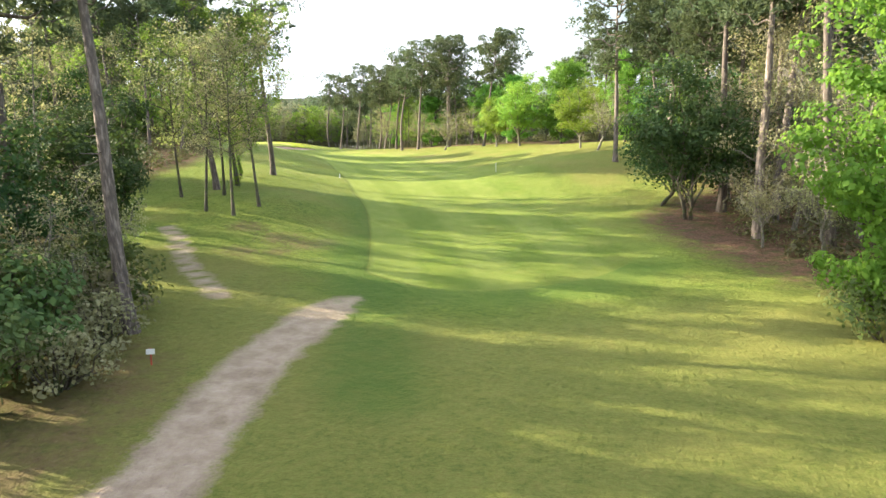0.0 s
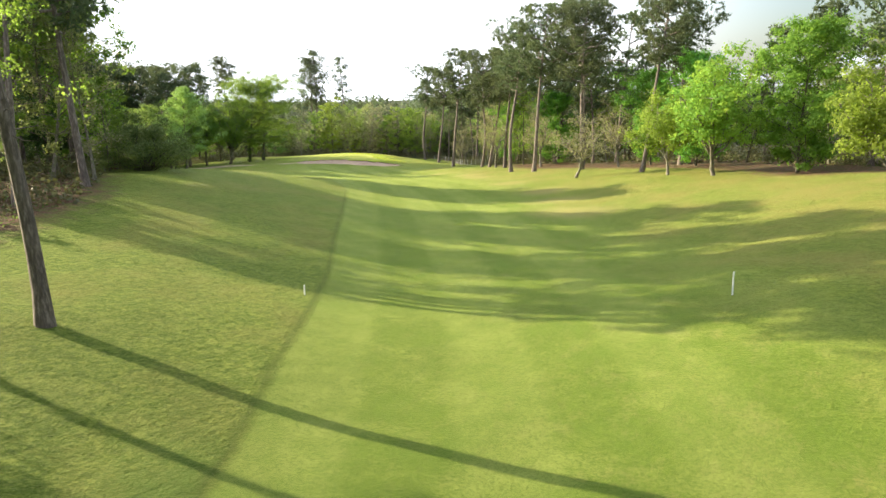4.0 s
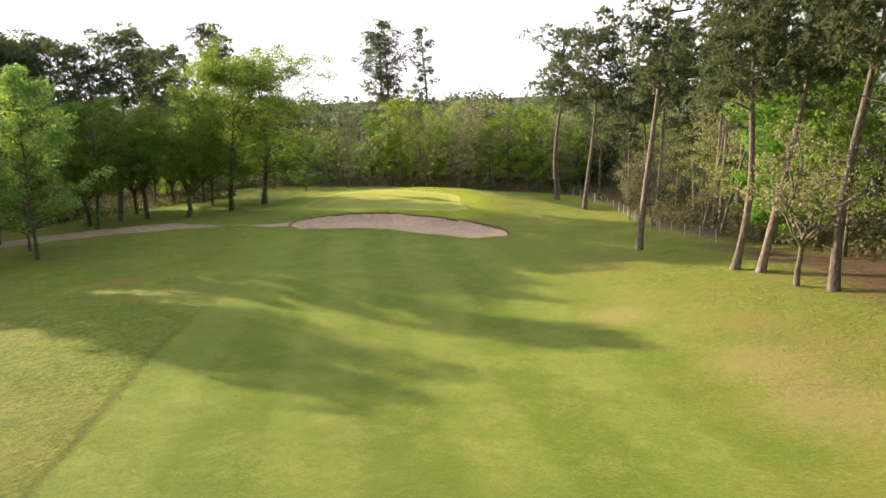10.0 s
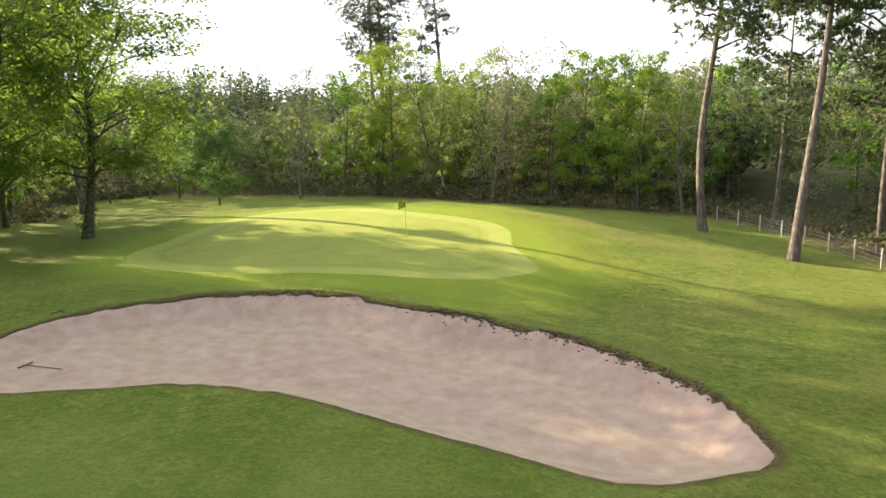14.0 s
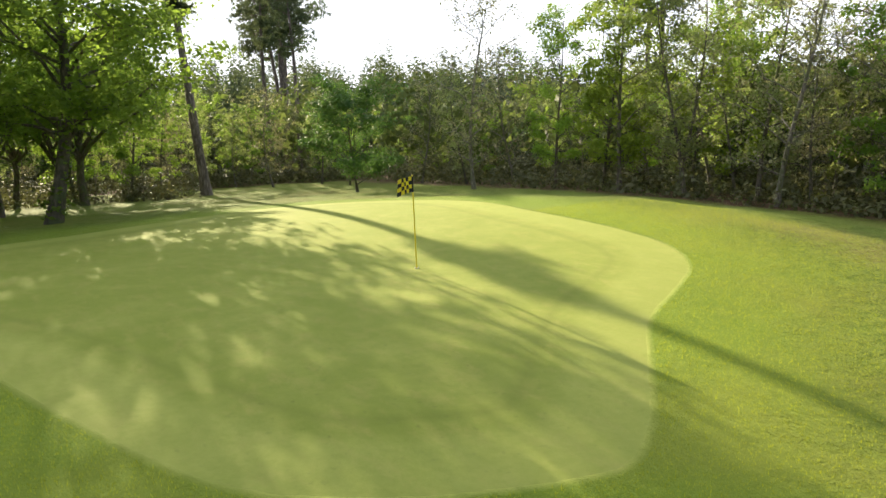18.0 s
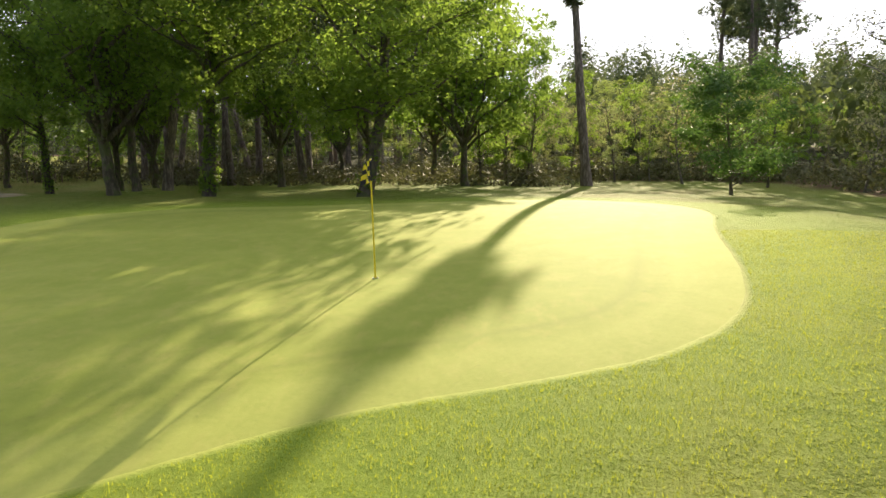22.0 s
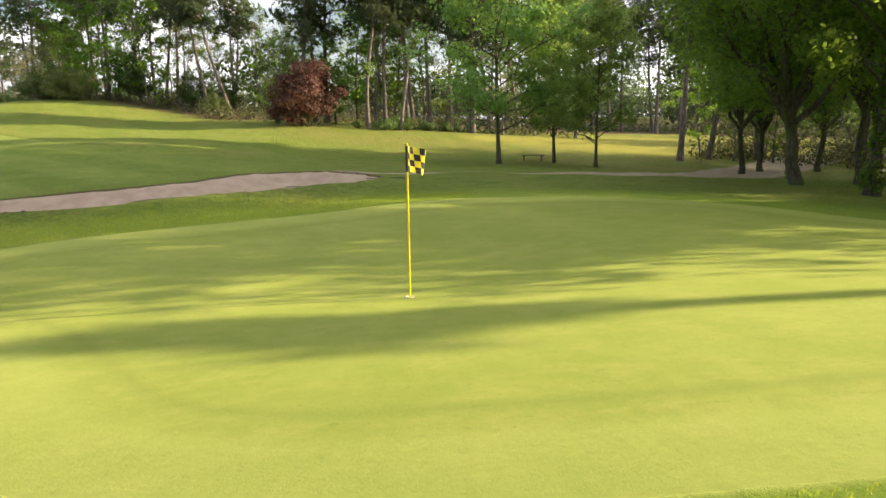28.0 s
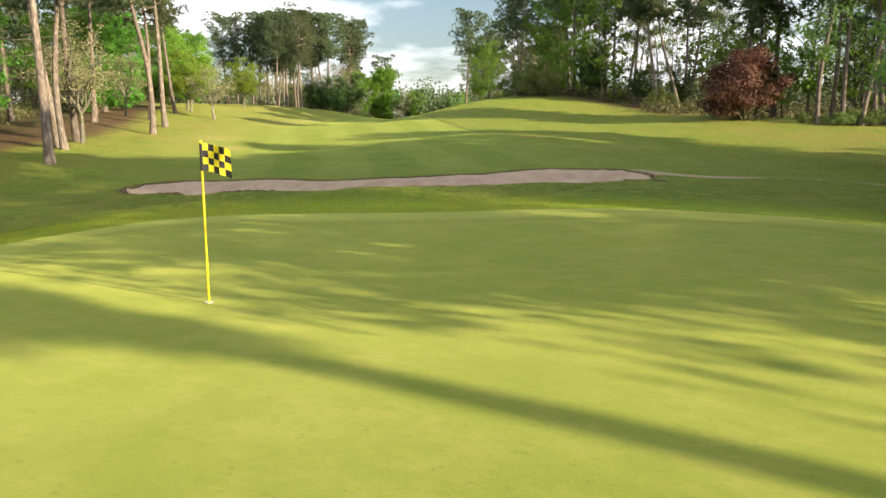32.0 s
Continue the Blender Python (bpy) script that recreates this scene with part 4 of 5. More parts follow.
for s in range(3):
    proto("near_oak", forest_proto(141 + s, 17.5, 6.5, 42000, 0.15, LEAF_OAK, BARK_OAK, (0.24, 0.2, 0.26)[s], 46, cone=0.1, twigs=2, clump=0.55, even=1.6, lean=(0.7, 1.1, 0.5)[s], rise=0.55, thick=0.0122, ivy=(1100, 300, 700)[s]), "oak_tree", OAK_LABEL, "oak tree")
    proto("side_oak", broad_proto(151 + s, 17, 6.4, (0.22, 0.18, 0.25)[s], 24000, 0.15, LEAF_OAK, BARK_OAK, 11, 0.95, True, clump=0.85), "oak_tree", OAK_LABEL, "oak tree")
    proto("bright", broad_proto(51 + s, 11, 4.6, 0.16, 14000, 0.18, LEAF_BRIGHT, BARK_PALE, 11, 0.95, clump=0.9), "broadleaf_tree", "broadleaf tree with bright yellow-green spring leaves", "tree")
    proto("wood_bright", forest_proto(55 + s, 13, 3.5, 4400, 0.2, LEAF_BRIGHT, BARK_PALE, 0.13, 20), "broadleaf_tree", "broadleaf tree with fresh yellow-green leaves in the wood", "tree")
    proto("edge_bright", forest_proto(255 + s, 14, 3.7, 7500, 0.165, LEAF_BRIGHT, BARK_OAK, 0.1, 24, clump=0.4), "broadleaf_tree", "broadleaf tree with fresh yellow-green leaves at the wood's edge", "tree")
for s in range(3):
    proto("bare", broad_proto(61 + s, 10, 3.6, 0.24, 2600, 0.13, LEAF_BUD, BARK_PALE, 8, 0.95, True, 0.7), "budding_tree", "grey branched tree just coming into leaf", "tree")
    proto("wood_bare", forest_proto(65 + s, 13, 3.3, 2800, 0.13, LEAF_BUD, BARK_PALE, 0.14, 18, twigs=1, clump=0.5), "budding_tree", "grey branched tree in the wood just coming into leaf", "tree")
    proto("edge_bare", forest_proto(265 + s, 14, 3.6, 1900, 0.15, LEAF_BUD, BARK_PALE, 0.12, 24, twigs=3, clump=0.5, lean=1.0), "budding_tree", "grey branched tree just coming into leaf at the wood's edge", "tree")
for s in range(2):
    proto("slim", forest_proto(71 + s, 12.5, 3.6, 3000, 0.13, (LEAF_OLIVE, LEAF_BUD)[s], BARK_OAK, 0.36, 22, twigs=3, clump=0.5, lean=0.3, thick=0.0085), "slender_tree", "slender tree with sparse olive-green leaves", "tree")
    proto("wood_slim", forest_proto(75 + s, 13, 2.4, 3200, 0.17, LEAF_OLIVE, BARK_PALE, 0.14, 18, lean=0.8), "slender_tree", "slender olive-green tree in the wood", "tree")
    proto("edge_slim", forest_proto(275 + s, 14, 2.6, 4600, 0.15, LEAF_OLIVE, BARK_OAK, 0.12, 22, twigs=1, lean=0.9), "slender_tree", "slender olive-green tree at the wood's edge", "tree")
for s in range(2):
    proto("young", forest_proto(81 + s, 14, 5.0, 16000, 0.18, LEAF_YOUNG, BARK_OAK, 0.15, 40, cone=0.8, clump=0.5, lean=0.12, rise=0.5), "young_tree", "young broadleaf tree with light green pointed crown", "tree")
for s in range(2):
    proto("evergreen", broad_proto(91 + s, 11, 4.2, 0.1, 8500, 0.2, LEAF_DARK, BARK_OAK, 10, 0.95, False, 0.95, stems=2), "evergreen_oak", "dense dark evergreen oak", "tree")
    proto("wood_evergreen", broad_proto(95 + s, 10, 3.6, 0.1, 5000, 0.26, LEAF_DARK, BARK_OAK, 7, 0.95, False, 1.1), "evergreen_oak", "dense dark evergreen oak in the wood", "tree")
for s in range(2):
    proto("bush", bush_proto(101 + s, 3.0, 2.6, 15000, 0.085, (LEAF_MIX, LEAF_OLIVE)[s]), "bush", "rounded olive-green bush on the grassy bank", "bush", ("stem", "foliage"))
proto("copper", bush_proto(111, 5.0, 3.4, 16000, 0.15, LEAF_COPPER), "copper_bush", "large rounded copper-brown bush on mown grass", "bush", ("stem", "foliage"))
for s in range(2):
    proto("scrub", bush_proto(121 + s, 2.2, 1.8, 1500, 0.13, LEAF_BUD), "scrub_bush", "bare twiggy scrub at the wood's edge", "bush", ("stem", "foliage"))
    proto("thicket", bush_proto(131 + s, 2.6, 2.3, 3400, 0.15, LEAF_MIX), "bush", "leafy green bush at the wood's edge", "bush", ("stem", "foliage"))

# single trees: kind, x, y, size against the kind's own, turn, tilt
for k, x, y, s, turn, tilt in [
        ("pine", 12.5, 19.0, 1.08, 20, -2), ("pine", 18.9, 12.0, 1.05, 80, -1), ("pine", 35.0, -22.0, 1.02, 140, 6), ("pine", 43.2, -29.0, 0.92, 200, 6),
        ("pine", 44.9, -29.7, 0.95, 250, 7), ("pine", 49.2, -34.5, 1.04, 300, 0), ("pine", 53.6, -46.5, 1.05, 30, 1), ("pine", 58.9, -53.0, 1.08, 90, 6),
        ("pine", 65.4, -48.8, 1.1, 150, 0), ("pine", 76.1, -70.7, 0.96, 10, 9), ("pine", 66.9, -58.0, 1.0, 270, 0), ("pine", 80.0, -62.0, 1.02, 330, 0),
        ("pine", 62.7, -141.6, 0.98, 60, -1), ("pine", 63.9, -156.2, 0.96, 180, 0), ("pine", 77.1, -188.9, 1.05, 240, -6),
        ("pine", 106.5, -150.5, 1.22, 15, 0), ("pine", 109.5, -155.0, 1.25, 95, 3), ("pine", 107.2, -160.5, 1.2, 165, -3), ("pine", 111.0, -163.5, 1.25, 235, 0), ("pine", 112.5, -153.0, 1.22, 305, 2), ("pine", 104.0, -131.0, 0.95, 40, 0), ("pine", 108.0, -134.5, 1.02, 110, 0), ("pine", 112.0, -137.0, 1.0, 190, 0), ("pine", 106.0, -137.8, 0.96, 260, 0), ("pine", 113.0, -131.5, 1.05, 310, 0), ("pine", 115.5, -142.0, 1.0, 350, 0), ("pine", 103.4, -126.0, 0.95, 130, 0), ("pine", 116.0, -148.0, 1.0, 70, 0), ("pine", 111.0, -149.5, 1.04, 30, 0), ("pine", 119.0, -136.0, 1.0, 210, 0), ("pine", 107.5, -128.0, 0.98, 150, 0), ("pine", 118.0, -129.5, 1.02, 280, 0), ("pine", 109.2, -140.8, 1.12, 300, 0), ("pine", 120.3, -129.2, 1.0, 15, 0), ("pine", 98.7, -129.5, 1.0, 75, 0),
        ("lone_pine", -42.8, 58.0, 1.03, 0, 0), ("lone_pine", -44.0, 57.0, 0.95, 70, 1)]:
    plant(k, x, y, s, turn, tilt, "pines along the fairway", pick=0 if k == "lone_pine" else None)
plant("lone_pine", -29.3, 54.0, 0.98, 120, -2, "pines along the fairway", pick=1)
plant("green_pine", -38.3, 5.4, 1.0, -90, 0, "pines along the fairway")
for k, x, y, s, turn, tilt, wide in [
        ("near_oak", -19.7, -13.2, 1.04, 10, 0, 1.12), ("near_oak", -20.9, -5.9, 1.04, 70, 0, 1.32), ("side_oak", -21.0, -19.0, 1.02, 120, 9, 1.1), ("side_oak", -26.0, -20.8, 0.95, 190, 0, 1.05), ("near_oak", -27.0, -27.2, 0.8, 250, 0, 1.1),
        ("oak", -30.2, -36.8, 0.80, 250, 0, 1.0), ("oak", -34.9, -41.2, 0.84, 310, 0, 1.0), ("oak", -39.7, -40.6, 0.84, 40, 0, 1.0), ("oak", -31.2, -25.3, 0.84, 100, 0, 1),
        ("oak", -35.1, -15.6, 0.88, 160, 0, 1.0), ("oak", -29.0, -7.6, 0.71, 220, 0, 0.9), ("oak", -43.0, -6.2, 0.76, 280, 0, 1.0), ("oak", -47.4, -14.8, 0.80, 340, 0, 1.0),
        ("oak", -39.0, -27.2, 0.84, 50, 0, 1.0), ("oak", -36.0, -2.8, 0.95, 20, 0, 1.0), ("oak", -42.0, -3.6, 0.84, 75, 0, 1.0)]:
    plant(k, x, y, s, turn, tilt, "oaks beside the green", wide=wide)
for x, y, s in [(-30.5, -21.5, 1.06), (-34.0, -23.5, 1.0), (-41.0, -22.0, 1.0), (-46.0, -25.0, 1.06), (-72.0, -8.0, 1.2), (-78.0, -12.0, 1.22), (-74.0, -15.0, 1.2), (-80.0, 27.0, 1.25), (-85.0, 30.0, 1.3), (-45.0, -17.5, 1.08), (-52.5, -19.5, 1.1), (-50.0, -23.5, 1.1), (-47.0, -27.5, 1.08), (-52.0, -29.0, 1.12), (-48.5, -31.5, 1.1), (-54.0, -33.5, 1.14), (-49.5, -34.5, 1.08), (-56.0, -27.0, 1.12), (-33.5, -51.0, 1.0), (-37.5, -52.8, 1.02), (-42.0, -51.6, 1.05)]:
    plant("pine", x, y, s, x * 91, 0, "pines among the oaks")
for x, y, s in [(-58.0, 20.5, 0.74), (-63.0, 19.5, 0.8), (-66.0, 22.5, 0.84), (-72.0, 25.0, 0.9)]:
    plant("lone_pine", x, y, s, x * 41, 0, "thin pines over the wood behind the green", pick=1)
for k, x, y, s in [("edge_oak", 29.0, -103.5, 0.6), ("evergreen", 22.0, -100.5, 0.6), ("edge_bright", 26.0, -106.5, 0.62), ("evergreen", 15.0, -97.5, 0.55), ("edge_oak", 33.5, -109.0, 0.62), ("edge_oak", 5.0, -98.5, 0.75), ("edge_bright", 18.5, -99.0, 0.4),
                   ("evergreen", 9.0, -98.0, 0.5), ("edge_bright", 0.5, -80.0, 0.6), ("edge_oak", -4.0, -79.5, 0.75), ("bush", 11.5, -95.0, 0.8)]:
    plant(k, x, y, s, x * 57, 0, "low trees along the bank")
for x, y, s in [(-13.7, -42.5, 1.2), (-19.4, -46.0, 0.98), (-20.1, -39.4, 0.85)]:
    plant("young", x, y, s, x * 40, 0, "young trees by the bench", wide=1.0)
proto("low_tree", forest_proto(301, 9.0, 3.9, 15000, 0.15, LEAF_LOW, BARK_OAK, 0.1, 26, cone=0.35, clump=0.5, lean=0.2), "broadleaf_tree", "low dense green tree behind the green", "tree")
plant("low_tree", -29.2, 12.9, 0.74, 30, wide=1.3)
plant("edge_bare", -25.7, 20.0, 0.95, 80, label="tall half-dead tree clad in ivy")
plant("bright", 94.9, -106.0, 0.95, 20)
plant("bright", 84.0, -80.5, 1.25, 100)
plant("bright", 79.4, -77.0, 0.95, 190)
plant("bare", 68.2, -70.4, 0.86, 10, wide=1.4)
plant("bare", 97.0, -118.4, 0.85, 60, wide=1.2)
for k, x, y, s, turn in [("bare", 47.3, -33.6, 1.1, 20), ("bare", 27.4, 3.0, 0.8, 120), ("bare", 31.5, -2.5, 0.95, 200), ("bare", 57.0, -40.0, 1.05, 280), ("bare", 72.0, -58.5, 0.95, 330),
                         ("edge_bright", -26.6, 28.2, 0.9, 20), ("edge_bright", -19.6, 27.6, 1.12, 80), ("edge_slim", -14.8, 28.2, 1.0, 140), ("edge_bare", -9.2, 29.0, 1.08, 200), ("edge_oak", -4.2, 30.8, 0.85, 260),
                         ("edge_bright", -0.6, 31.5, 1.0, 320), ("edge_bright", 4.2, 32.0, 0.9, 30), ("edge_bare", 8.4, 31.5, 0.95, 90), ("edge_bare", -16.5, 29.5, 0.95, 150), ("edge_slim", -33.0, 24.5, 0.66, 210),
                         ("edge_bare", -37.5, 23.0, 0.62, 270), ("edge_bright", -41.0, 18.0, 0.56, 330), ("edge_bare", -45.5, 13.0, 0.6, 50), ("edge_bare", -46.0, 1.5, 0.7, 110), ("edge_slim", -47.5, 8.0, 0.6, 170),
                         ("edge_bright", -23.0, 29.5, 1.02, 45), ("edge_bare", -30.0, 27.0, 0.8, 95), ("edge_bare", -4.0, 33.5, 1.12, 15), ("edge_slim", -12.0, 31.5, 1.1, 65), ("edge_oak", 1.5, 34.5, 1.0, 0),
                         ("edge_oak", -50.0, -1.0, 0.9, 30), ("edge_bright", -49.0, 4.5, 0.6, 60), ("edge_slim", -44.5, 17.0, 0.58, 100), ("edge_oak", -42.5, 1.0, 0.72, 240), ("edge_bright", -44.0, -2.5, 0.8, 140)]:
    plant(k, x, y, s, turn, 0, "trees at the wood's edge")
plant("near_oak", 60.7, -145.1, 0.8, 120, wide=0.85)
plant("near_oak", 64.2, -152.9, 0.85, 30, wide=0.95)
for x, y, s in [(70.5, -166.5, 1.0), (71.0, -163.3, 1.02), (68.1, -166.0, 0.98), (63.5, -161.3, 0.95), (66.5, -160.0, 1.0)]:
    plant("slim", x, y, s, x * 31 + y * 17, 0, "slender trees on the bank")
plant("evergreen", 103.8, -152.8, 1.3, 40)
plant("evergreen", 101.4, -147.6, 1.15, 140)
plant("evergreen", 107.5, -147.0, 1.15, 240)
proto("skirted", forest_proto(311, 13.0, 3.9, 24000, 0.19, LEAF_FRESH, BARK_OAK, 0.03, 36, twigs=1, clump=0.5, lean=0.3), "broadleaf_tree", "broadleaf tree in bright spring leaf down to the ground", "tree")
plant("skirted", 108.6, -180.6, 1.2, 10)
plant("skirted", 112.0, -186.0, 1.15, 130)
plant("skirted", 113.5, -174.5, 1.1, 230)
plant("thicket", 107.4, -182.5, 1.2, 60)
# unseen evergreens added behind the bank's oaks to shade the fairway's left side
for x, y, s in [(50.0, -152.5, 1.0), (47.5, -156.0, 1.05), (53.0, -157.5, 0.9), (44.0, -151.5, 1.1), (49.0, -160.5, 0.95)]:
    plant("evergreen", x, y, s, x * 37, 0, "evergreen oaks behind the bank")
for k, x, y, s, turn in [("skirted", 82.0, -66.5, 1.0, 40), ("skirted", 91.5, -83.0, 1.05, 160), ("skirted", 76.0, -57.5, 0.95, 280), ("skirted", 101.5, -99.0, 1.0, 90), ("skirted", 57.5, -30.5, 0.95, 200), ("skirted", 45.0, -14.5, 0.9, 320)]:
    plant(k, x, y, s, turn, 0, "fresh green trees in the wood by the fairway")
for k, x, y, s, turn in [("evergreen", 118.0, -238.0, 0.9, 10), ("skirted", 110.0, -236.0, 0.8, 70), ("evergreen", 102.0, -240.0, 0.8, 130), ("skirted", 126.0, -234.0, 0.9, 190), ("evergreen", 132.0, -240.0, 0.95, 250), ("skirted", 94.0, -238.0, 0.8, 310), ("evergreen", 86.0, -236.0, 0.85, 30)]:
    plant(k, x, y, s, turn, 0, "trees behind the tee")
for k, x, y, s, turn in [("edge_bare", 110.2, -158.0, 1.1, 20), ("edge_bare", 113.5, -161.5, 1.2, 80), ("edge_bare", 108.8, -149.8, 1.1, 140), ("bare", 106.8, -163.5, 0.6, 200), ("bare", 109.6, -167.0, 0.8, 260), ("edge_bare", 115.0, -167.0, 1.2, 320)]:
    plant(k, x, y, s, turn, 0, "bare trees by the tee")
for k, x, y, s, turn in [("evergreen", 70.2, -187.5, 0.95, 20), ("evergreen", 72.4, -194.0, 0.85, 100), ("evergreen", 68.6, -180.0, 0.9, 180), ("bare", 77.4, -196.6, 0.42, 30), ("bare", 75.4, -192.2, 0.62, 110), ("bare", 74.2, -186.0, 0.7, 190), ("edge_bare", 72.0, -190.5, 0.9, 270)]:
    plant(k, x, y, s, turn, 0, "trees beside the track")
plant("bush", 36.0, -107.4, 1.6, 0)
plant("bush", 31.5, -104.0, 1.5, 90)
plant("copper", -0.7, -75.0, 1.45, 0)
for x, y, s in [(-7.4, -74.4, 1.0), (-9.6, -76.0, 1.05), (-11.2, -75.0, 0.95), (-13.2, -77.4, 1.02), (-15.4, -78.2, 1.0), (-17.8, -77.0, 0.97), (-20.4, -76.5, 1.05), (-8.6, -78.0, 0.98), (-23.0, -77.5, 1.0), (9.5, -96.5, 0.9), (12.5, -97.2, 0.95), (-1.5, -79.0, 0.95), (-38.0, -98.0, 1.05), (-44.0, -100.0, 1.1), (-41.0, -103.0, 1.0), (-48.5, -99.0, 1.08), (-33.0, -97.5, 1.0), (-52.5, -103.0, 1.12), (-57.0, -101.0, 1.05), (-29.0, -99.0, 1.0)]:
    plant("pine", x, y, s, x * 77, 6 if x > 5 else 0, "pines behind the copper bush", wide=0.85 if x < 0 else 1.0)
for x, y, s in [(-9.0, -74.0, 0.55), (-12.0, -75.4, 0.6), (-14.6, -76.4, 0.5), (-10.6, -75.6, 0.7), (-17.5, -77.0, 0.6), (-6.2, -74.2, 0.4)]:
    plant("thicket", x, y, s, x * 33, 0, "brambles below the pines")
for x, y, s, k in [(77.2, -191.5, 1.1, "scrub"), (78.3, -194.6, 1.0, "scrub"), (76.4, -197.0, 1.3, "thicket"), (74.8, -193.4, 1.5, "thicket"),
                   (77.6, -201.5, 1.2, "thicket"), (75.6, -189.4, 1.3, "scrub"), (73.6, -187.0, 1.4, "thicket"), (72.0, -184.0, 1.2, "scrub")]:
    plant(k, x, y, s, x * 50 + y * 30, 0, "shrubs beside the track")


# ---------------------------------------------------------------- woods
def along(line, rng, depth, side):
    """A random place beside a line, nearer the line more often; how far it lies from it."""
    p = np.array(line, float)
    seg = np.linalg.norm(np.diff(p, axis=0), axis=1)
    d = rng.uniform(0, seg.sum())
    k = min(int(np.searchsorted(np.cumsum(seg), d)), len(seg) - 1)
    t = 1 - (np.cumsum(seg)[k] - d) / seg[k]
    u = (p[k + 1] - p[k]) / seg[k]
    off = depth * rng.uniform(0, 1) ** 1.4
    q = p[k] + (p[k + 1] - p[k]) * t + side * off * np.array([u[1], -u[0]])
    return q, off


def edge_wood(line, side, count, depth, apart, mixture, seed, group, lo=0.8, hi=1.15, gaps=()):
    """Trees set out at random behind a wood's edge, no two too near."""
    rng = np.random.default_rng(seed)
    names, odds = list(mixture), np.array(list(mixture.values()), float)
    done = []
    for _ in range(count * 40):
        if len(done) >= count:
            break
        (x, y), _off = along(line, rng, depth, side)
        if any((x - u) ** 2 + (y - v) ** 2 < apart ** 2 for u, v in done) or (x > -62 and any(a < y + 0.07 * x < b for a, b in gaps)):
            continue
        done.append((x, y))
        plant("wood_" + rng.choice(names, p=odds / odds.sum()), round(x, 1), round(y, 1), rng.uniform(lo, hi), rng.uniform(0, 360), rng.normal() * 2, group)


RIGHT_EDGE = [(11, 30), (20, 21), (28, 9), (32, -1), (40, -12), (52, -25), (63, -36), (74, -47), (87, -62), (99, -80), (110, -97), (119, -114)]
BACK_EDGE = [(-64, 22), (-44, 22), (-30, 24), (-12, 27), (0, 30), (12, 31)]
OAK_EDGE = [(-36, -54), (-42, -48), (-49, -38), (-52, -28), (-55, -19)]
LEFT_EDGE = [(-58, -16), (-56, -5), (-52, 2), (-50, 8), (-48, 22)]
BANK_EDGE = [(-34, -76), (-12, -77), (2, -79), (8, -84), (20, -98), (33, -110), (44, -121), (50, -136), (52, -150)]
TRACK_EDGE = [(52, -150), (57, -168), (67, -182), (72, -192), (73, -208)]
TEE_EDGE = [(112, -128), (107, -142), (106, -160), (111, -174), (115, -192), (119, -216)]
FIELD_NEAR = [(-14, -96), (-34, -101), (-60, -101), (-84, -97), (-98, -92)]
FIELD_EDGE = [(-98, -88), (-106, -62), (-106, -34)]
SUN_GAPS = ((-97, -81.5), (-103.5, -98.5), (-112.5, -106.5), (-122, -118), (-147, -125))
edge_wood(RIGHT_EDGE, -1, 86, 15, 2.6, {"bare": 3.2, "slim": 1.5, "oak": 2.2, "pine": 2.6, "bright": 1.0}, 4, "wood along the fairway")
edge_wood([(-22, 31), (-12, 32), (0, 35), (12, 36)], -1, 24, 14, 2.5, {"bare": 3, "slim": 2, "bright": 1.6, "oak": 2.0}, 1, "wood behind the green", 0.75, 1.0)
edge_wood([(-64, 27), (-44, 27), (-30, 29), (-22, 31)], -1, 26, 14, 2.5, {"bare": 3, "slim": 2, "bright": 1.8, "oak": 1.0}, 16, "wood behind the green", 0.42, 0.62)
edge_wood(OAK_EDGE, -1, 22, 16, 3.2, {"oak": 2, "bare": 1, "slim": 1}, 2, "wood beside the green", 0.5, 0.72, gaps=((-67, -59),))
edge_wood([(-70, -44), (-75, -34), (-77, -24), (-78, -14)], -1, 30, 14, 2.8, {"pine": 5, "oak": 1}, 17, "pines beyond the oaks", 1.15, 1.32)
edge_wood(LEFT_EDGE, -1, 30, 16, 2.6, {"oak": 1.5, "bare": 2, "slim": 1.5}, 3, "wood beside the green", 0.42, 0.6)
edge_wood(BANK_EDGE, 1, 48, 16, 2.8, {"pine": 3.2, "oak": 1.6, "evergreen": 1.3, "slim": 1, "bare": 0.8}, 10, "wood left of the fairway", 0.9, 1.2, gaps=SUN_GAPS)
edge_wood(TRACK_EDGE, 1, 26, 14, 3.2, {"bare": 3, "slim": 2, "pine": 1.6, "evergreen": 0.6}, 13, "wood beside the track", 0.85, 1.15, gaps=((-159, -155), (-183, -181)))
edge_wood(TEE_EDGE, -1, 28, 15, 2.9, {"pine": 1.2, "bare": 4, "slim": 1}, 7, "wood by the tee")
edge_wood(FIELD_NEAR, -1, 38, 16, 3, {"pine": 4, "oak": 1, "evergreen": 1}, 12, "wood beyond the far fairway", 1.0, 1.2, gaps=SUN_GAPS)
edge_wood(FIELD_EDGE, -1, 20, 16, 3, {"pine": 2, "oak": 2, "evergreen": 1}, 15, "wood beyond the far fairway", 0.42, 0.62)


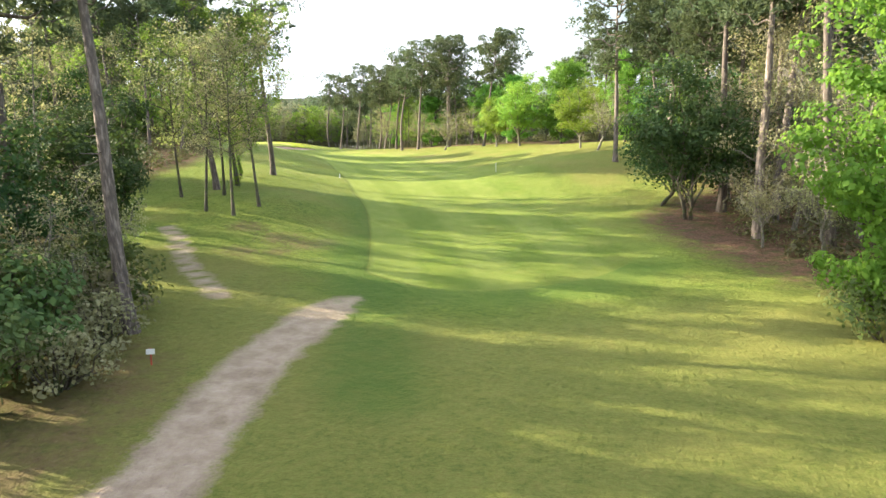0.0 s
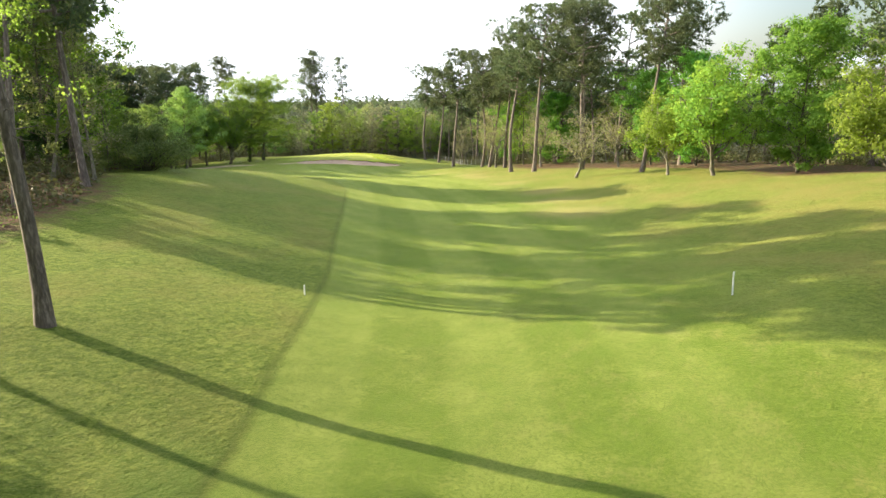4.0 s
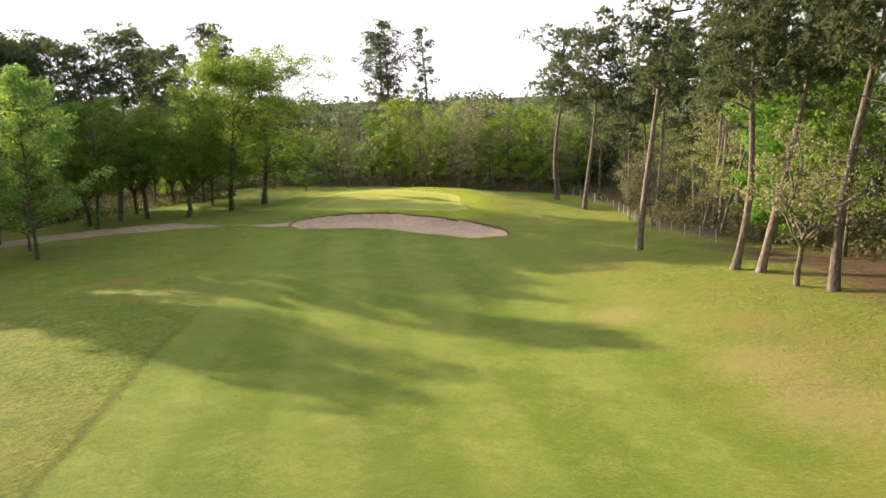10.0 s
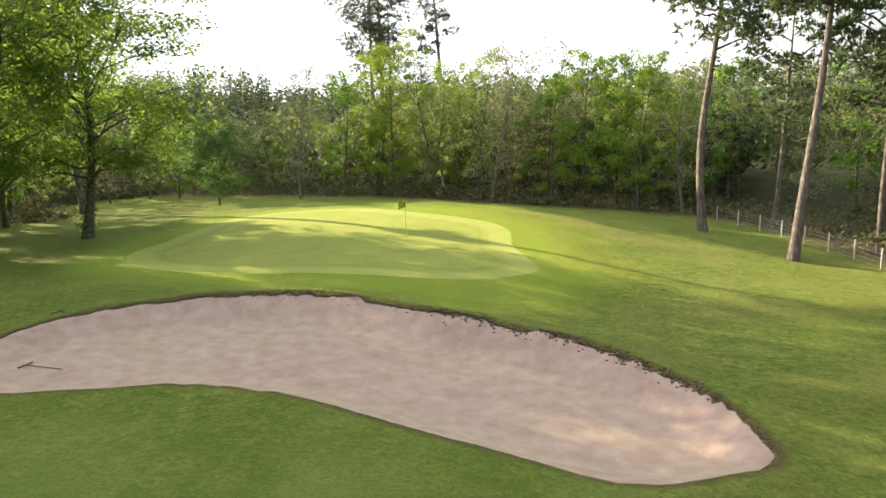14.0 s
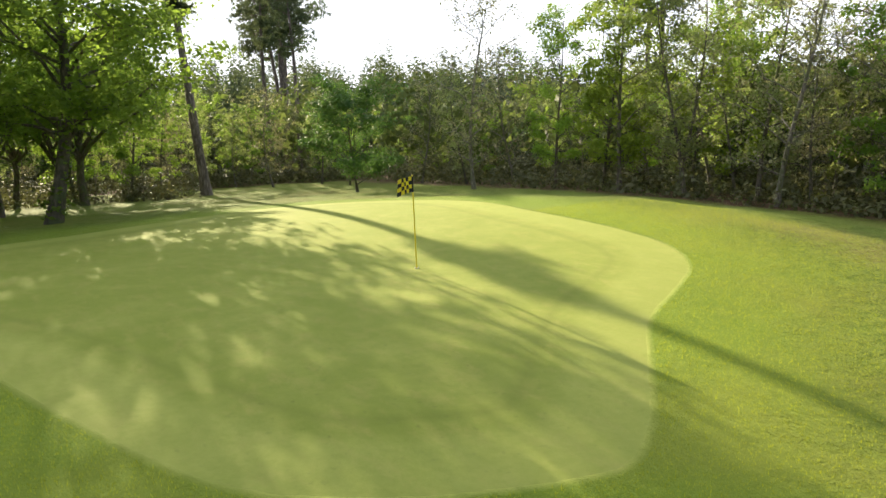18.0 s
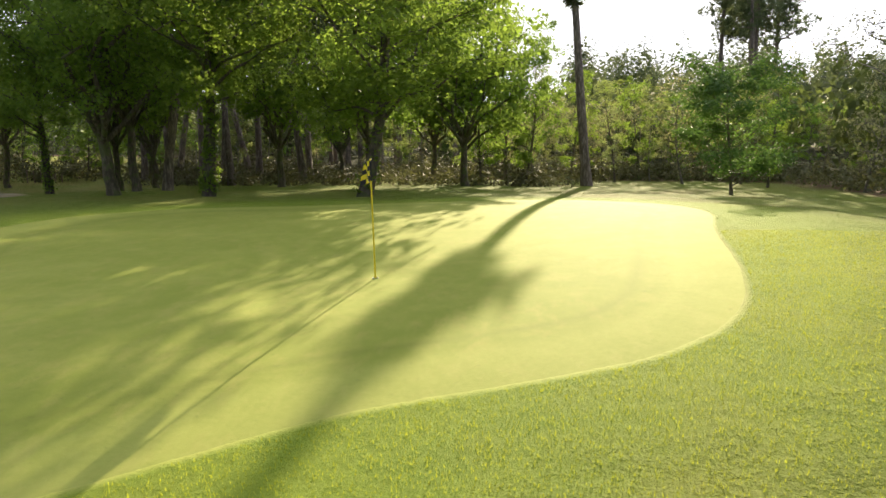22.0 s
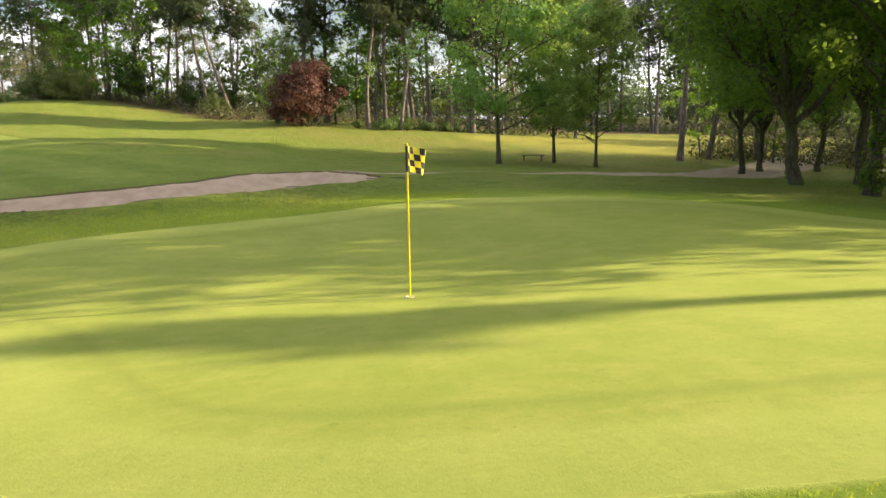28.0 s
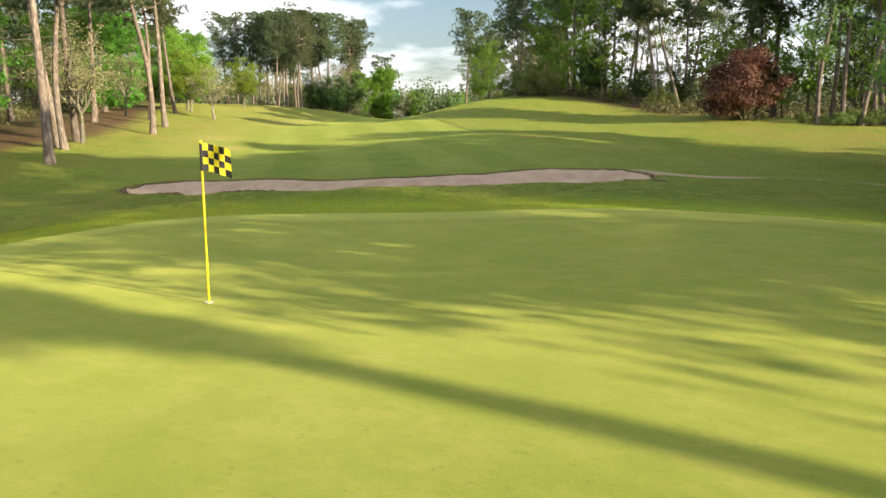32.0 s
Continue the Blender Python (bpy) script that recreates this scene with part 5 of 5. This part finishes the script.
def undergrowth(line, side, count, depth, tall, size, mat, seed, label):
    """Low growth that fills the foot of a wood, as one sheet of leaves."""
    rng = np.random.default_rng(seed)
    cents, ways = [], []
    for _ in range(count):
        (x, y), off = along(line, rng, depth, side)
        h = tall * rng.uniform(0.35, 1.0) * (0.55 + 0.6 * min(1, off / depth))
        n = int(20 * h)
        d = unit(rng.normal(size=(n, 3)))
        d[:, 2] = np.abs(d[:, 2])
        c = d * rng.uniform(0.4, 1.0, n)[:, None] ** 0.5 * np.array([0.5 + 0.28 * h, 0.5 + 0.28 * h, h]) + np.array([x, y, 0.03])
        c[:, 2] += sheet_z(c[:, 0], c[:, 1])
        cents.append(c)
        ways.append(d)
    v, f = leaf_quads(rng, np.concatenate(cents), size, 0.3, np.concatenate(ways))
    return tagged(new("undergrowth", mesh_from("undergrowth", v, f, mat)), label, "undergrowth", kind="stuff")


WOOD_LINES = [(RIGHT_EDGE, -1, 1.0, 1.0), (BACK_EDGE, -1, 0.75, 0.8), (OAK_EDGE, -1, 0.5, 1.0), (LEFT_EDGE, -1, 0.6, 0.9), (BANK_EDGE, 1, 0.75, 0.8), (TRACK_EDGE, 1, 0.35, 0.8),
              (TEE_EDGE, -1, 0.5, 0.9), (FIELD_EDGE, -1, 0.4, 0.8), (FIELD_NEAR, -1, 0.35, 1.0)]
for _k, (_line, _side, _n, _t) in enumerate(WOOD_LINES):
    undergrowth(_line, _side, int(520 * _n), 12, 2.6 * _t, 0.17, LEAF_SCRUB, 40 + _k, "tangled brown-green undergrowth at the wood's foot")
    undergrowth(_line, _side, int(280 * _n), 9, 1.5 * _t, 0.16, LEAF_MIX, 50 + _k, "low leafy brambles at the wood's foot")
    undergrowth(_line, _side, int(420 * _n), 22, 4.2 * _t, 0.3, LEAF_THICKET, 60 + _k, "dark thicket between the trees of the wood")
undergrowth([(70, -250), (100, -246), (135, -240), (165, -232)], 1, 420, 12, 6.0, 0.34, LEAF_MIX, 73, "leafy thicket beyond the tee")
OAK_SCRUB = [(-44, -34), (-40, -24), (-38, -12), (-38, -2), (-36, 4)]
undergrowth(OAK_SCRUB, -1, 420, 12, 1.4, 0.14, LEAF_THICKET, 71, "tangled brown-green undergrowth at the wood's foot")
undergrowth(OAK_SCRUB, -1, 300, 16, 2.6, 0.22, LEAF_THICKET, 72, "dark thicket between the trees of the wood")

# ---------------------------------------------------------------- far woods
def far_woods(name, spots, rng, tall, wide, per, size, mat, label):
    """Many far crowns as one sheet of leaves."""
    cents, faces_out = [], []
    for x, y, h in spots:
        z = ground_z(x, y)
        d = unit(rng.normal(size=(per, 3)))
        lump = 1 + 0.3 * np.sin(d[:, 0] * 5 + x) * np.sin(d[:, 1] * 5 + y)
        r = (rng.uniform(0.55, 1.0, per) ** 0.5 * lump)[:, None]
        c = d * r * np.array([wide, wide, h * 0.4]) + np.array([x, y, z + h * 0.58])
        c[:, 2] = np.maximum(c[:, 2], z + 0.3)
        cents.append(c)
        faces_out.append(d)
    v, f = leaf_quads(rng, np.concatenate(cents), size, 0.3, np.concatenate(faces_out))
    return tagged(new(name, mesh_from(name, v, f, mat)), label, "woods", kind="stuff")


def ring(rng, count, r0, r1, a0, a1, h0, h1, cx=20, cy=-80):
    out = []
    for _ in range(count):
        r, a = rng.uniform(r0, r1), radians(rng.uniform(a0, a1))
        out.append((cx - math.sin(a) * r, cy + math.cos(a) * r, rng.uniform(h0, h1)))
    return out


def behind(line, side, count, near, deep, h0, h1, rng, gaps=()):
    """Places deeper in a wood, behind its edge."""
    out = []
    for _ in range(count):
        (x, y), off = along(line, rng, 1.0, side)
        p = np.array(line, float)
        k = int(np.argmin(((p - (x, y)) ** 2).sum(1)))
        a, b = p[max(0, k - 1)], p[min(len(p) - 1, k + 1)]
        d = (b - a) / np.linalg.norm(b - a)
        o = rng.uniform(near, deep)
        x, y = x + side * o * d[1], y - side * o * d[0]
        if x < -62 or not any(a < y + 0.07 * x < b for a, b in gaps):
            out.append((x, y, rng.uniform(h0, h1)))
    return out


OAK_GAPS = ((-67, -59),)
_r = np.random.default_rng(5)
for _line, _side, _n, _h in [(RIGHT_EDGE, -1, 150, 13), (BACK_EDGE[3:], -1, 60, 11), (BACK_EDGE[:4], -1, 60, 7), (OAK_EDGE, -1, 50, 9), (LEFT_EDGE, -1, 60, 7), (TEE_EDGE, -1, 16, 11),
                            (FIELD_EDGE, -1, 70, 9), (FIELD_NEAR, -1, 80, 18), (BANK_EDGE[3:7], 1, 70, 13)]:
    far_woods("deep_wood", behind(_line, _side, _n // 2, 13, 40, _h * 0.7, _h, _r, SUN_GAPS + OAK_GAPS), _r, 12, 2.3, 190, 0.58, LEAF_FAR, "olive mixed trees deep in the wood")
    far_woods("deep_wood", behind(_line, _side, _n // 2, 13, 40, _h * 0.8, _h * 1.1, _r, SUN_GAPS + OAK_GAPS), _r, 12, 2.4, 180, 0.58, LEAF_MIX, "green trees deep in the wood")
far_woods("far_woods", ring(_r, 220, 170, 240, -40, 95, 9, 15), _r, 12, 3.6, 150, 0.95, LEAF_FAR, "distant mixed woods in spring leaf")
far_woods("far_woods", ring(_r, 160, 165, 240, -60, 95, 9, 14), _r, 12, 3.6, 150, 0.95, LEAF_FAR, "distant green broadleaf woods")
far_woods("far_pines", ring(_r, 220, 230, 320, -40, 110, 15, 20), _r, 14, 3.4, 110, 1.1, LEAF_PINE, "distant dark pine forest on rising ground")
far_woods("far_woods", ring(_r, 640, 170, 300, 95, 320, 12, 19), _r, 14, 3.6, 110, 1.0, LEAF_PINE, "distant dark woods beyond the course")
# the plantation on the rise beyond the wood behind the green
_spots = []
for _ in range(190):
    _x, _y = _r.uniform(-175, -108), _r.uniform(5, 110)
    _spots.append((_x, _y, _r.uniform(14.5, 17.0) - ground_z(_x, _y)))
far_woods("far_pines", _spots, _r, 14, 2.1, 480, 0.5, LEAF_PINE, "dark pine plantation beyond the wood")
far_woods("far_woods", ring(_r, 200, 120, 175, -5, 80, 8, 11), _r, 12, 3.0, 150, 0.7, LEAF_MIX, "mixed woods beyond the green in spring leaf")
far_woods("far_woods", ring(_r, 420, 300, 520, -70, 115, 13, 19), _r, 14, 6.0, 70, 2.0, LEAF_FAR, "distant wooded ridge on the skyline")
far_woods("far_woods", [(_r.uniform(50, 170), _r.uniform(-300, -252), _r.uniform(9, 14)) for _ in range(110)], _r, 12, 3.4, 260, 0.6, LEAF_MIX, "green woods beyond the tee")
# the woods go on all round the course
_x, _y = _r.uniform(-200, 250, 1500), _r.uniform(-330, 170, 1500)
_d = zone(_x, _y, COURSE, reach=90.0)
_spots = [(float(a), float(b), _r.uniform(6, 10) if a < 40 else _r.uniform(10, 15)) for a, b, d in zip(_x, _y, _d) if d > 34]
far_woods("deep_wood", _spots, _r, 12, 3.7, 110, 0.95, LEAF_FAR, "mixed woods all round the course")

# ---------------------------------------------------------------- things
def part(name, bm, material, parent, label=""):
    me = bpy.data.meshes.new(name)
    bm.to_mesh(me)
    bm.free()
    me.materials.append(material)
    ob = new(name, me)
    ob.parent = parent
    return tagged(ob, label)


def rod(bm, a, b, r0, r1=None, sides=10):
    a, b = Vector(a), Vector(b)
    m = Matrix.Translation((a + b) / 2) @ (b - a).to_track_quat("Z", "Y").to_matrix().to_4x4()
    bmesh.ops.create_cone(bm, cap_ends=True, segments=sides, radius1=r0, radius2=r0 if r1 is None else r1, depth=(b - a).length, matrix=m)
    return bm


def box(bm, cx, cy, cz, sx, sy, sz, m=Matrix(), bev=0.008):
    got = bmesh.ops.create_cube(bm, size=1.0, matrix=m @ Matrix.Translation((cx, cy, cz)) @ Matrix.Diagonal((sx, sy, sz, 1)))
    if bev:
        edges = list({e for v in got["verts"] for e in v.link_edges})
        bmesh.ops.bevel(bm, geom=edges, offset=bev, segments=1, affect="EDGES")
    return bm


YELLOW = plain("yellow_paint", (0.78, 0.62, 0.02), 0.45, vary=0.12)
BLACK = plain("black_cloth", (0.012, 0.012, 0.016), 0.7, vary=0.2)
FLAG_YELLOW = plain("yellow_cloth", (0.8, 0.66, 0.02), 0.7, vary=0.1)
WHITE = plain("white_paint", (0.78, 0.78, 0.74), 0.5, vary=0.12)
WOODY = plain("weathered_wood", (0.16, 0.12, 0.085), 0.8, vary=0.35, scale=14)
GREYPOST = plain("grey_concrete", (0.5, 0.48, 0.43), 0.85, vary=0.25, scale=14)
WIRE = plain("galvanised_wire", (0.35, 0.35, 0.34), 0.45, metal=0.8, vary=0.2)
DARKMETAL = plain("dark_metal", (0.05, 0.05, 0.055), 0.5, vary=0.2)
RED = plain("red_paint", (0.45, 0.06, 0.03), 0.5, vary=0.2)


def flagstick():
    ob = tagged(new("flagstick"), "yellow flagstick in the hole with yellow and black chequered flag", "flag")
    part("pole", rod(bmesh.new(), (0, 0, -0.12), (0, 0, 2.18), 0.016), YELLOW, ob)
    bm = bmesh.new()
    bmesh.ops.create_uvsphere(bm, u_segments=10, v_segments=6, radius=0.022, matrix=Matrix.Translation((0, 0, 2.19)))
    part("finial", bm, YELLOW, ob)
    bm = bmesh.new()
    n = 24
    rings = [[bm.verts.new((r * math.cos(6.2832 * k / n), r * math.sin(6.2832 * k / n), z)) for k in range(n)] for r, z in ((0.062, 0.012), (0.054, 0.012), (0.054, -0.1))]
    for a, b in zip(rings, rings[1:]):
        for k in range(n):
            bm.faces.new((a[k], a[(k + 1) % n], b[(k + 1) % n], b[k]))
    part("cup", bm, WHITE, ob, "white hole liner")
    # the flag hangs half furled towards +x, chequered 5 by 4
    cols, rows, wx, hz = 5, 4, 0.42, 0.36
    flag = part("flag", rod(bmesh.new(), (0, 0, 2.17 - 0.36), (0, 0, 2.17), 0.02, sides=8), BLACK, ob, "chequered yellow and black cloth flag")
    sub = 4

    def cloth(u, v):
        a = 0.5 + 1.1 * math.sin(u * 5.0 + 0.6) * u
        droop = 0.10 * u * u
        return Vector((0.014 + wx * u * 0.86, 0.09 * math.sin(u * 6.0 + v * 1.2) * u ** 0.7, 2.17 - hz * v - droop - 0.03 * math.sin(a + v) * u))

    for i in range(cols):
        for j in range(rows):
            bm = bmesh.new()
            g = [[bm.verts.new(cloth((i + p / sub) / cols, (j + q / sub) / rows)) for q in range(sub + 1)] for p in range(sub + 1)]
            for p in range(sub):
                for q in range(sub):
                    f = bm.faces.new((g[p][q], g[p + 1][q], g[p + 1][q + 1], g[p][q + 1]))
                    f.smooth = True
            part("flag_square", bm, BLACK if (i + j) % 2 else FLAG_YELLOW, flag, "black cloth square" if (i + j) % 2 else "yellow cloth square")
    ob.matrix_basis = pose(0, 0, ground_z(0, 0), 0, 0, 218)
    return ob


def fence():
    ob = tagged(new("wire_fence"), "wire mesh fence on pale posts along the wood", "fence")
    line = open_spline([(12.0, 27.0), (15.5, 23.5), (19.5, 18.5), (23.5, 12.5), (27.0, 5.5), (29.8, -2.0), (34.0, -9.0), (41.0, -17.5)], 12)
    seg = np.linalg.norm(np.diff(line, axis=0), axis=1)
    s = np.r_[0, np.cumsum(seg)]
    pts = [(float(np.interp(d, s, line[:, 0])), float(np.interp(d, s, line[:, 1]))) for d in np.arange(0, s[-1], 2.6)]
    pm = bpy.data.meshes.new("post")
    bm = bmesh.new()
    rod(bm, (0, 0, -0.3), (0, 0, 1.2), 0.05, 0.045, 8)
    rod(bm, (0, 0, 1.2), (0, 0, 1.24), 0.045, 0.01, 8)
    bm.to_mesh(pm)
    bm.free()
    pm.materials.append(GREYPOST)
    for x, y in pts:
        o = new("post", pm)
        o.parent, o.location = ob, (x, y, ground_z(x, y))
    for h in (0.12, 0.35, 0.6, 0.85, 1.1):
        bm = bmesh.new()
        for (x, y), (u, v) in zip(pts, pts[1:]):
            rod(bm, (x, y, ground_z(x, y) + h), (u, v, ground_z(u, v) + h), 0.006, sides=4)
        part("wire", bm, WIRE, ob)
    bm = bmesh.new()
    for (x, y), (u, v) in zip(pts, pts[1:]):
        for k in range(1, 9):
            t = k / 9
            px, py = x + (u - x) * t, y + (v - y) * t
            z = ground_z(x, y) * (1 - t) + ground_z(u, v) * t
            rod(bm, (px, py, z + 0.1), (px, py, z + 1.1), 0.003, sides=3)
    tagged(part("mesh_wires", bm, WIRE, ob), kind="stuff")


def bench():
    ob = tagged(new("bench"), "low dark wooden bench on the grass by young trees", "bench")
    part("seat", box(bmesh.new(), 0, 0, 0.45, 1.9, 0.42, 0.06), WOODY, ob)
    for sx in (-0.72, 0.72):
        part("leg", box(bmesh.new(), sx, 0, 0.19, 0.1, 0.36, 0.46), WOODY, ob)
    ob.matrix_basis = pose(-18.0, -47.3, ground_z(-18.0, -47.3), 0, 0, -12)


def rake(x, y, turn):
    ob = tagged(new("bunker_rake"), "dark bunker rake lying on the sand's edge", "rake")
    part("handle", rod(bmesh.new(), (0, 0, 0.04), (1.5, 0, 0.06), 0.016, sides=8), DARKMETAL, ob)
    bm = box(bmesh.new(), 0, 0, 0.04, 0.05, 0.55, 0.03)
    for k in range(9):
        rod(bm, (0, -0.24 + 0.06 * k, 0.03), (0, -0.24 + 0.06 * k, -0.03), 0.006, sides=5)
    part("head", bm, DARKMETAL, ob)
    ob.matrix_basis = pose(x, y, ground_z(x, y) + 0.015, 0, 0, turn)


def marker(x, y, h, mat, label):
    ob = tagged(new("marker_post"), label, "post")
    bm = rod(bmesh.new(), (0, 0, -0.15), (0, 0, h), 0.035, sides=10)
    rod(bm, (0, 0, h), (0, 0, h + 0.03), 0.035, 0.012, 10)
    part("post", bm, mat, ob)
    ob.matrix_basis = pose(x, y, ground_z(x, y))


def board(x, y, turn):
    ob = tagged(new("sign_board"), "small white notice board on a post at the wood's edge", "sign")
    part("post", rod(bmesh.new(), (0, 0, -0.2), (0, 0, 1.2), 0.04), WOODY, ob)
    part("panel", box(bmesh.new(), 0, -0.05, 1.35, 0.9, 0.03, 0.8), WHITE, ob)
    part("emblem", box(bmesh.new(), 0.05, -0.072, 1.38, 0.3, 0.01, 0.42, bev=0.002), DARKMETAL, ob, "dark plain mark on the board")
    ob.matrix_basis = pose(x, y, ground_z(x, y), 0, 0, turn)


flagstick()
fence()
bench()
rake(0.4, -22.0, 10)
marker(85.0, -128.4, 0.95, WHITE, "short white distance marker post on the fairway")
marker(66.5, -131.0, 0.45, WHITE, "small white marker post on the fairway edge")
board(-34.0, -48.3, 60)
rake(-2.8, -18.9, 8)


def stake(x, y, h, lean):
    ob = tagged(new("fence_stake"), "short weathered wooden stake on the grass below the oaks", "stake", "stakes below the oaks")
    bm = rod(bmesh.new(), (0, 0, -0.2), (0, 0, h), 0.05, 0.045, 7)
    rod(bm, (0, 0, h), (0, 0, h + 0.05), 0.045, 0.012, 7)
    part("post", bm, WOODY, ob)
    ob.matrix_basis = pose(x, y, ground_z(x, y), lean, -lean, x * 60)


for k in range(6):
    stake(-44.4 - 0.42 * k, -42.6 + 0.36 * k, 1.15 - 0.1 * k, (2, -3, 1, 4, -2, 0)[k])


def gate(x, y, turn):
    """A small steel gate at the wood's edge."""
    ob = tagged(new("metal_gate"), "small dark green steel gate at the wood's edge", "gate")
    for sx in (-0.5, 0.5):
        part("gate_post", rod(bmesh.new(), (sx, 0, -0.3), (sx, 0, 1.15), 0.045), GREEN_PAINT, ob)
    part("rail", box(bmesh.new(), 0, 0, 1.02, 0.9, 0.04, 0.05), GREEN_PAINT, ob)
    part("rail", box(bmesh.new(), 0, 0, 0.18, 0.9, 0.04, 0.05), GREEN_PAINT, ob)
    for k in range(7):
        part("bar", rod(bmesh.new(), (-0.36 + 0.12 * k, 0, 0.18), (-0.36 + 0.12 * k, 0, 1.02), 0.012, sides=6), GREEN_PAINT, ob)
    ob.matrix_basis = pose(x, y, ground_z(x, y), 0, 0, turn)


def plate(x, y, turn):
    ob = tagged(new("tee_sign"), "small white plate on a low red stake beside the track", "sign")
    part("stake", rod(bmesh.new(), (0, 0, -0.2), (0, 0, 0.62), 0.03), RED, ob, "red painted stake")
    part("panel", box(bmesh.new(), 0, -0.045, 0.5, 0.3, 0.02, 0.2), WHITE, ob)
    ob.matrix_basis = pose(x, y, ground_z(x, y), -6, 0, turn)


GREEN_PAINT = plain("green_paint", (0.012, 0.06, 0.04), 0.5, vary=0.25)
gate(4.6, 30.0, 14)
plate(79.8, -191.8, 20)


# ---------------------------------------------------------------- turf blades round the green
def turf():
    """Short upright blades on the collar where it is seen from nearest."""
    rng = np.random.default_rng(77)
    n = 330000
    x, y = rng.uniform(-4, 17, n), rng.uniform(-14, 15, n)
    dg, da = zone(x, y, GREEN, reach=8.0), zone(x, y, BUNKER, reach=4.0)
    keep = (dg > 0.05) & (dg < 6.5) & (da > 0.4) & (rng.uniform(0, 1, n) < np.clip(1.15 - dg / 7, 0.1, 1)) & (y > -13 + 0.2 * x)
    x, y = x[keep], y[keep]
    z = sheet_z(x, y)
    n = len(x)
    az, h = rng.uniform(0, 6.283, n), rng.uniform(0.018, 0.05, n)
    w, lean = rng.uniform(0.003, 0.006, n), rng.uniform(0, 0.03, n)
    side = np.c_[np.cos(az), np.sin(az), np.zeros(n)] * w[:, None]
    foot = np.c_[x, y, z - 0.004]
    tip = foot + np.c_[-np.sin(az) * lean, np.cos(az) * lean, h]
    v = np.stack([foot - side, foot + side, tip], 1).reshape(-1, 3)
    tagged(new("grass_blades", mesh_from("grass_blades", v, np.arange(3 * n).reshape(n, 3), LEAF_TURF)), "short mown grass blades round the putting green", "grass", kind="stuff")


LEAF_TURF = foliage("turf_blades", (0.18, 0.25, 0.014), (0.42, 0.47, 0.035), (0.55, 0.62, 0.05), amount=0.5, spread=0.0)
turf()


# ---------------------------------------------------------------- crumbled earth on the bunker's lip
def clods():
    rng = np.random.default_rng(9)
    base = bmesh.new()
    bmesh.ops.create_icosphere(base, subdivisions=1, radius=1.0)
    bv = np.array([v.co[:] for v in base.verts])
    bf = np.array([[v.index for v in f.verts] for f in base.faces])
    base.free()
    vs, fs, n = [], [], 0
    seg = [k for k in range(len(BUNKER)) if BUNKER[k][1] > -16 and 2 < BUNKER[k][0] < 19]
    for _ in range(420):
        k = seg[rng.integers(len(seg))]
        p = np.array(BUNKER[k]) + (np.array(BUNKER[(k + 1) % len(BUNKER)]) - np.array(BUNKER[k])) * rng.uniform() + rng.normal(size=2) * 0.13
        r = rng.uniform(0.015, 0.05) * (1.2 if p[0] > 8 else 0.7)
        v = bv * rng.uniform(0.6, 1.25, (len(bv), 1)) * r * np.array([1.2, 1.0, 0.65])
        vs.append(v + np.array([p[0], p[1], float(sheet_z(p[0], p[1])) + 0.2 * r]))
        fs.append(bf + n)
        n += len(bv)
    tagged(new("earth_clods", mesh_from("earth_clods", np.concatenate(vs), np.concatenate(fs), EARTH)), "crumbled brown earth along the bunker's lip", "earth", kind="stuff")


EARTH = plain("crumbled_earth", (0.17, 0.115, 0.075), 0.95, vary=0.4, scale=6.0, bumps=0.4)
clods()
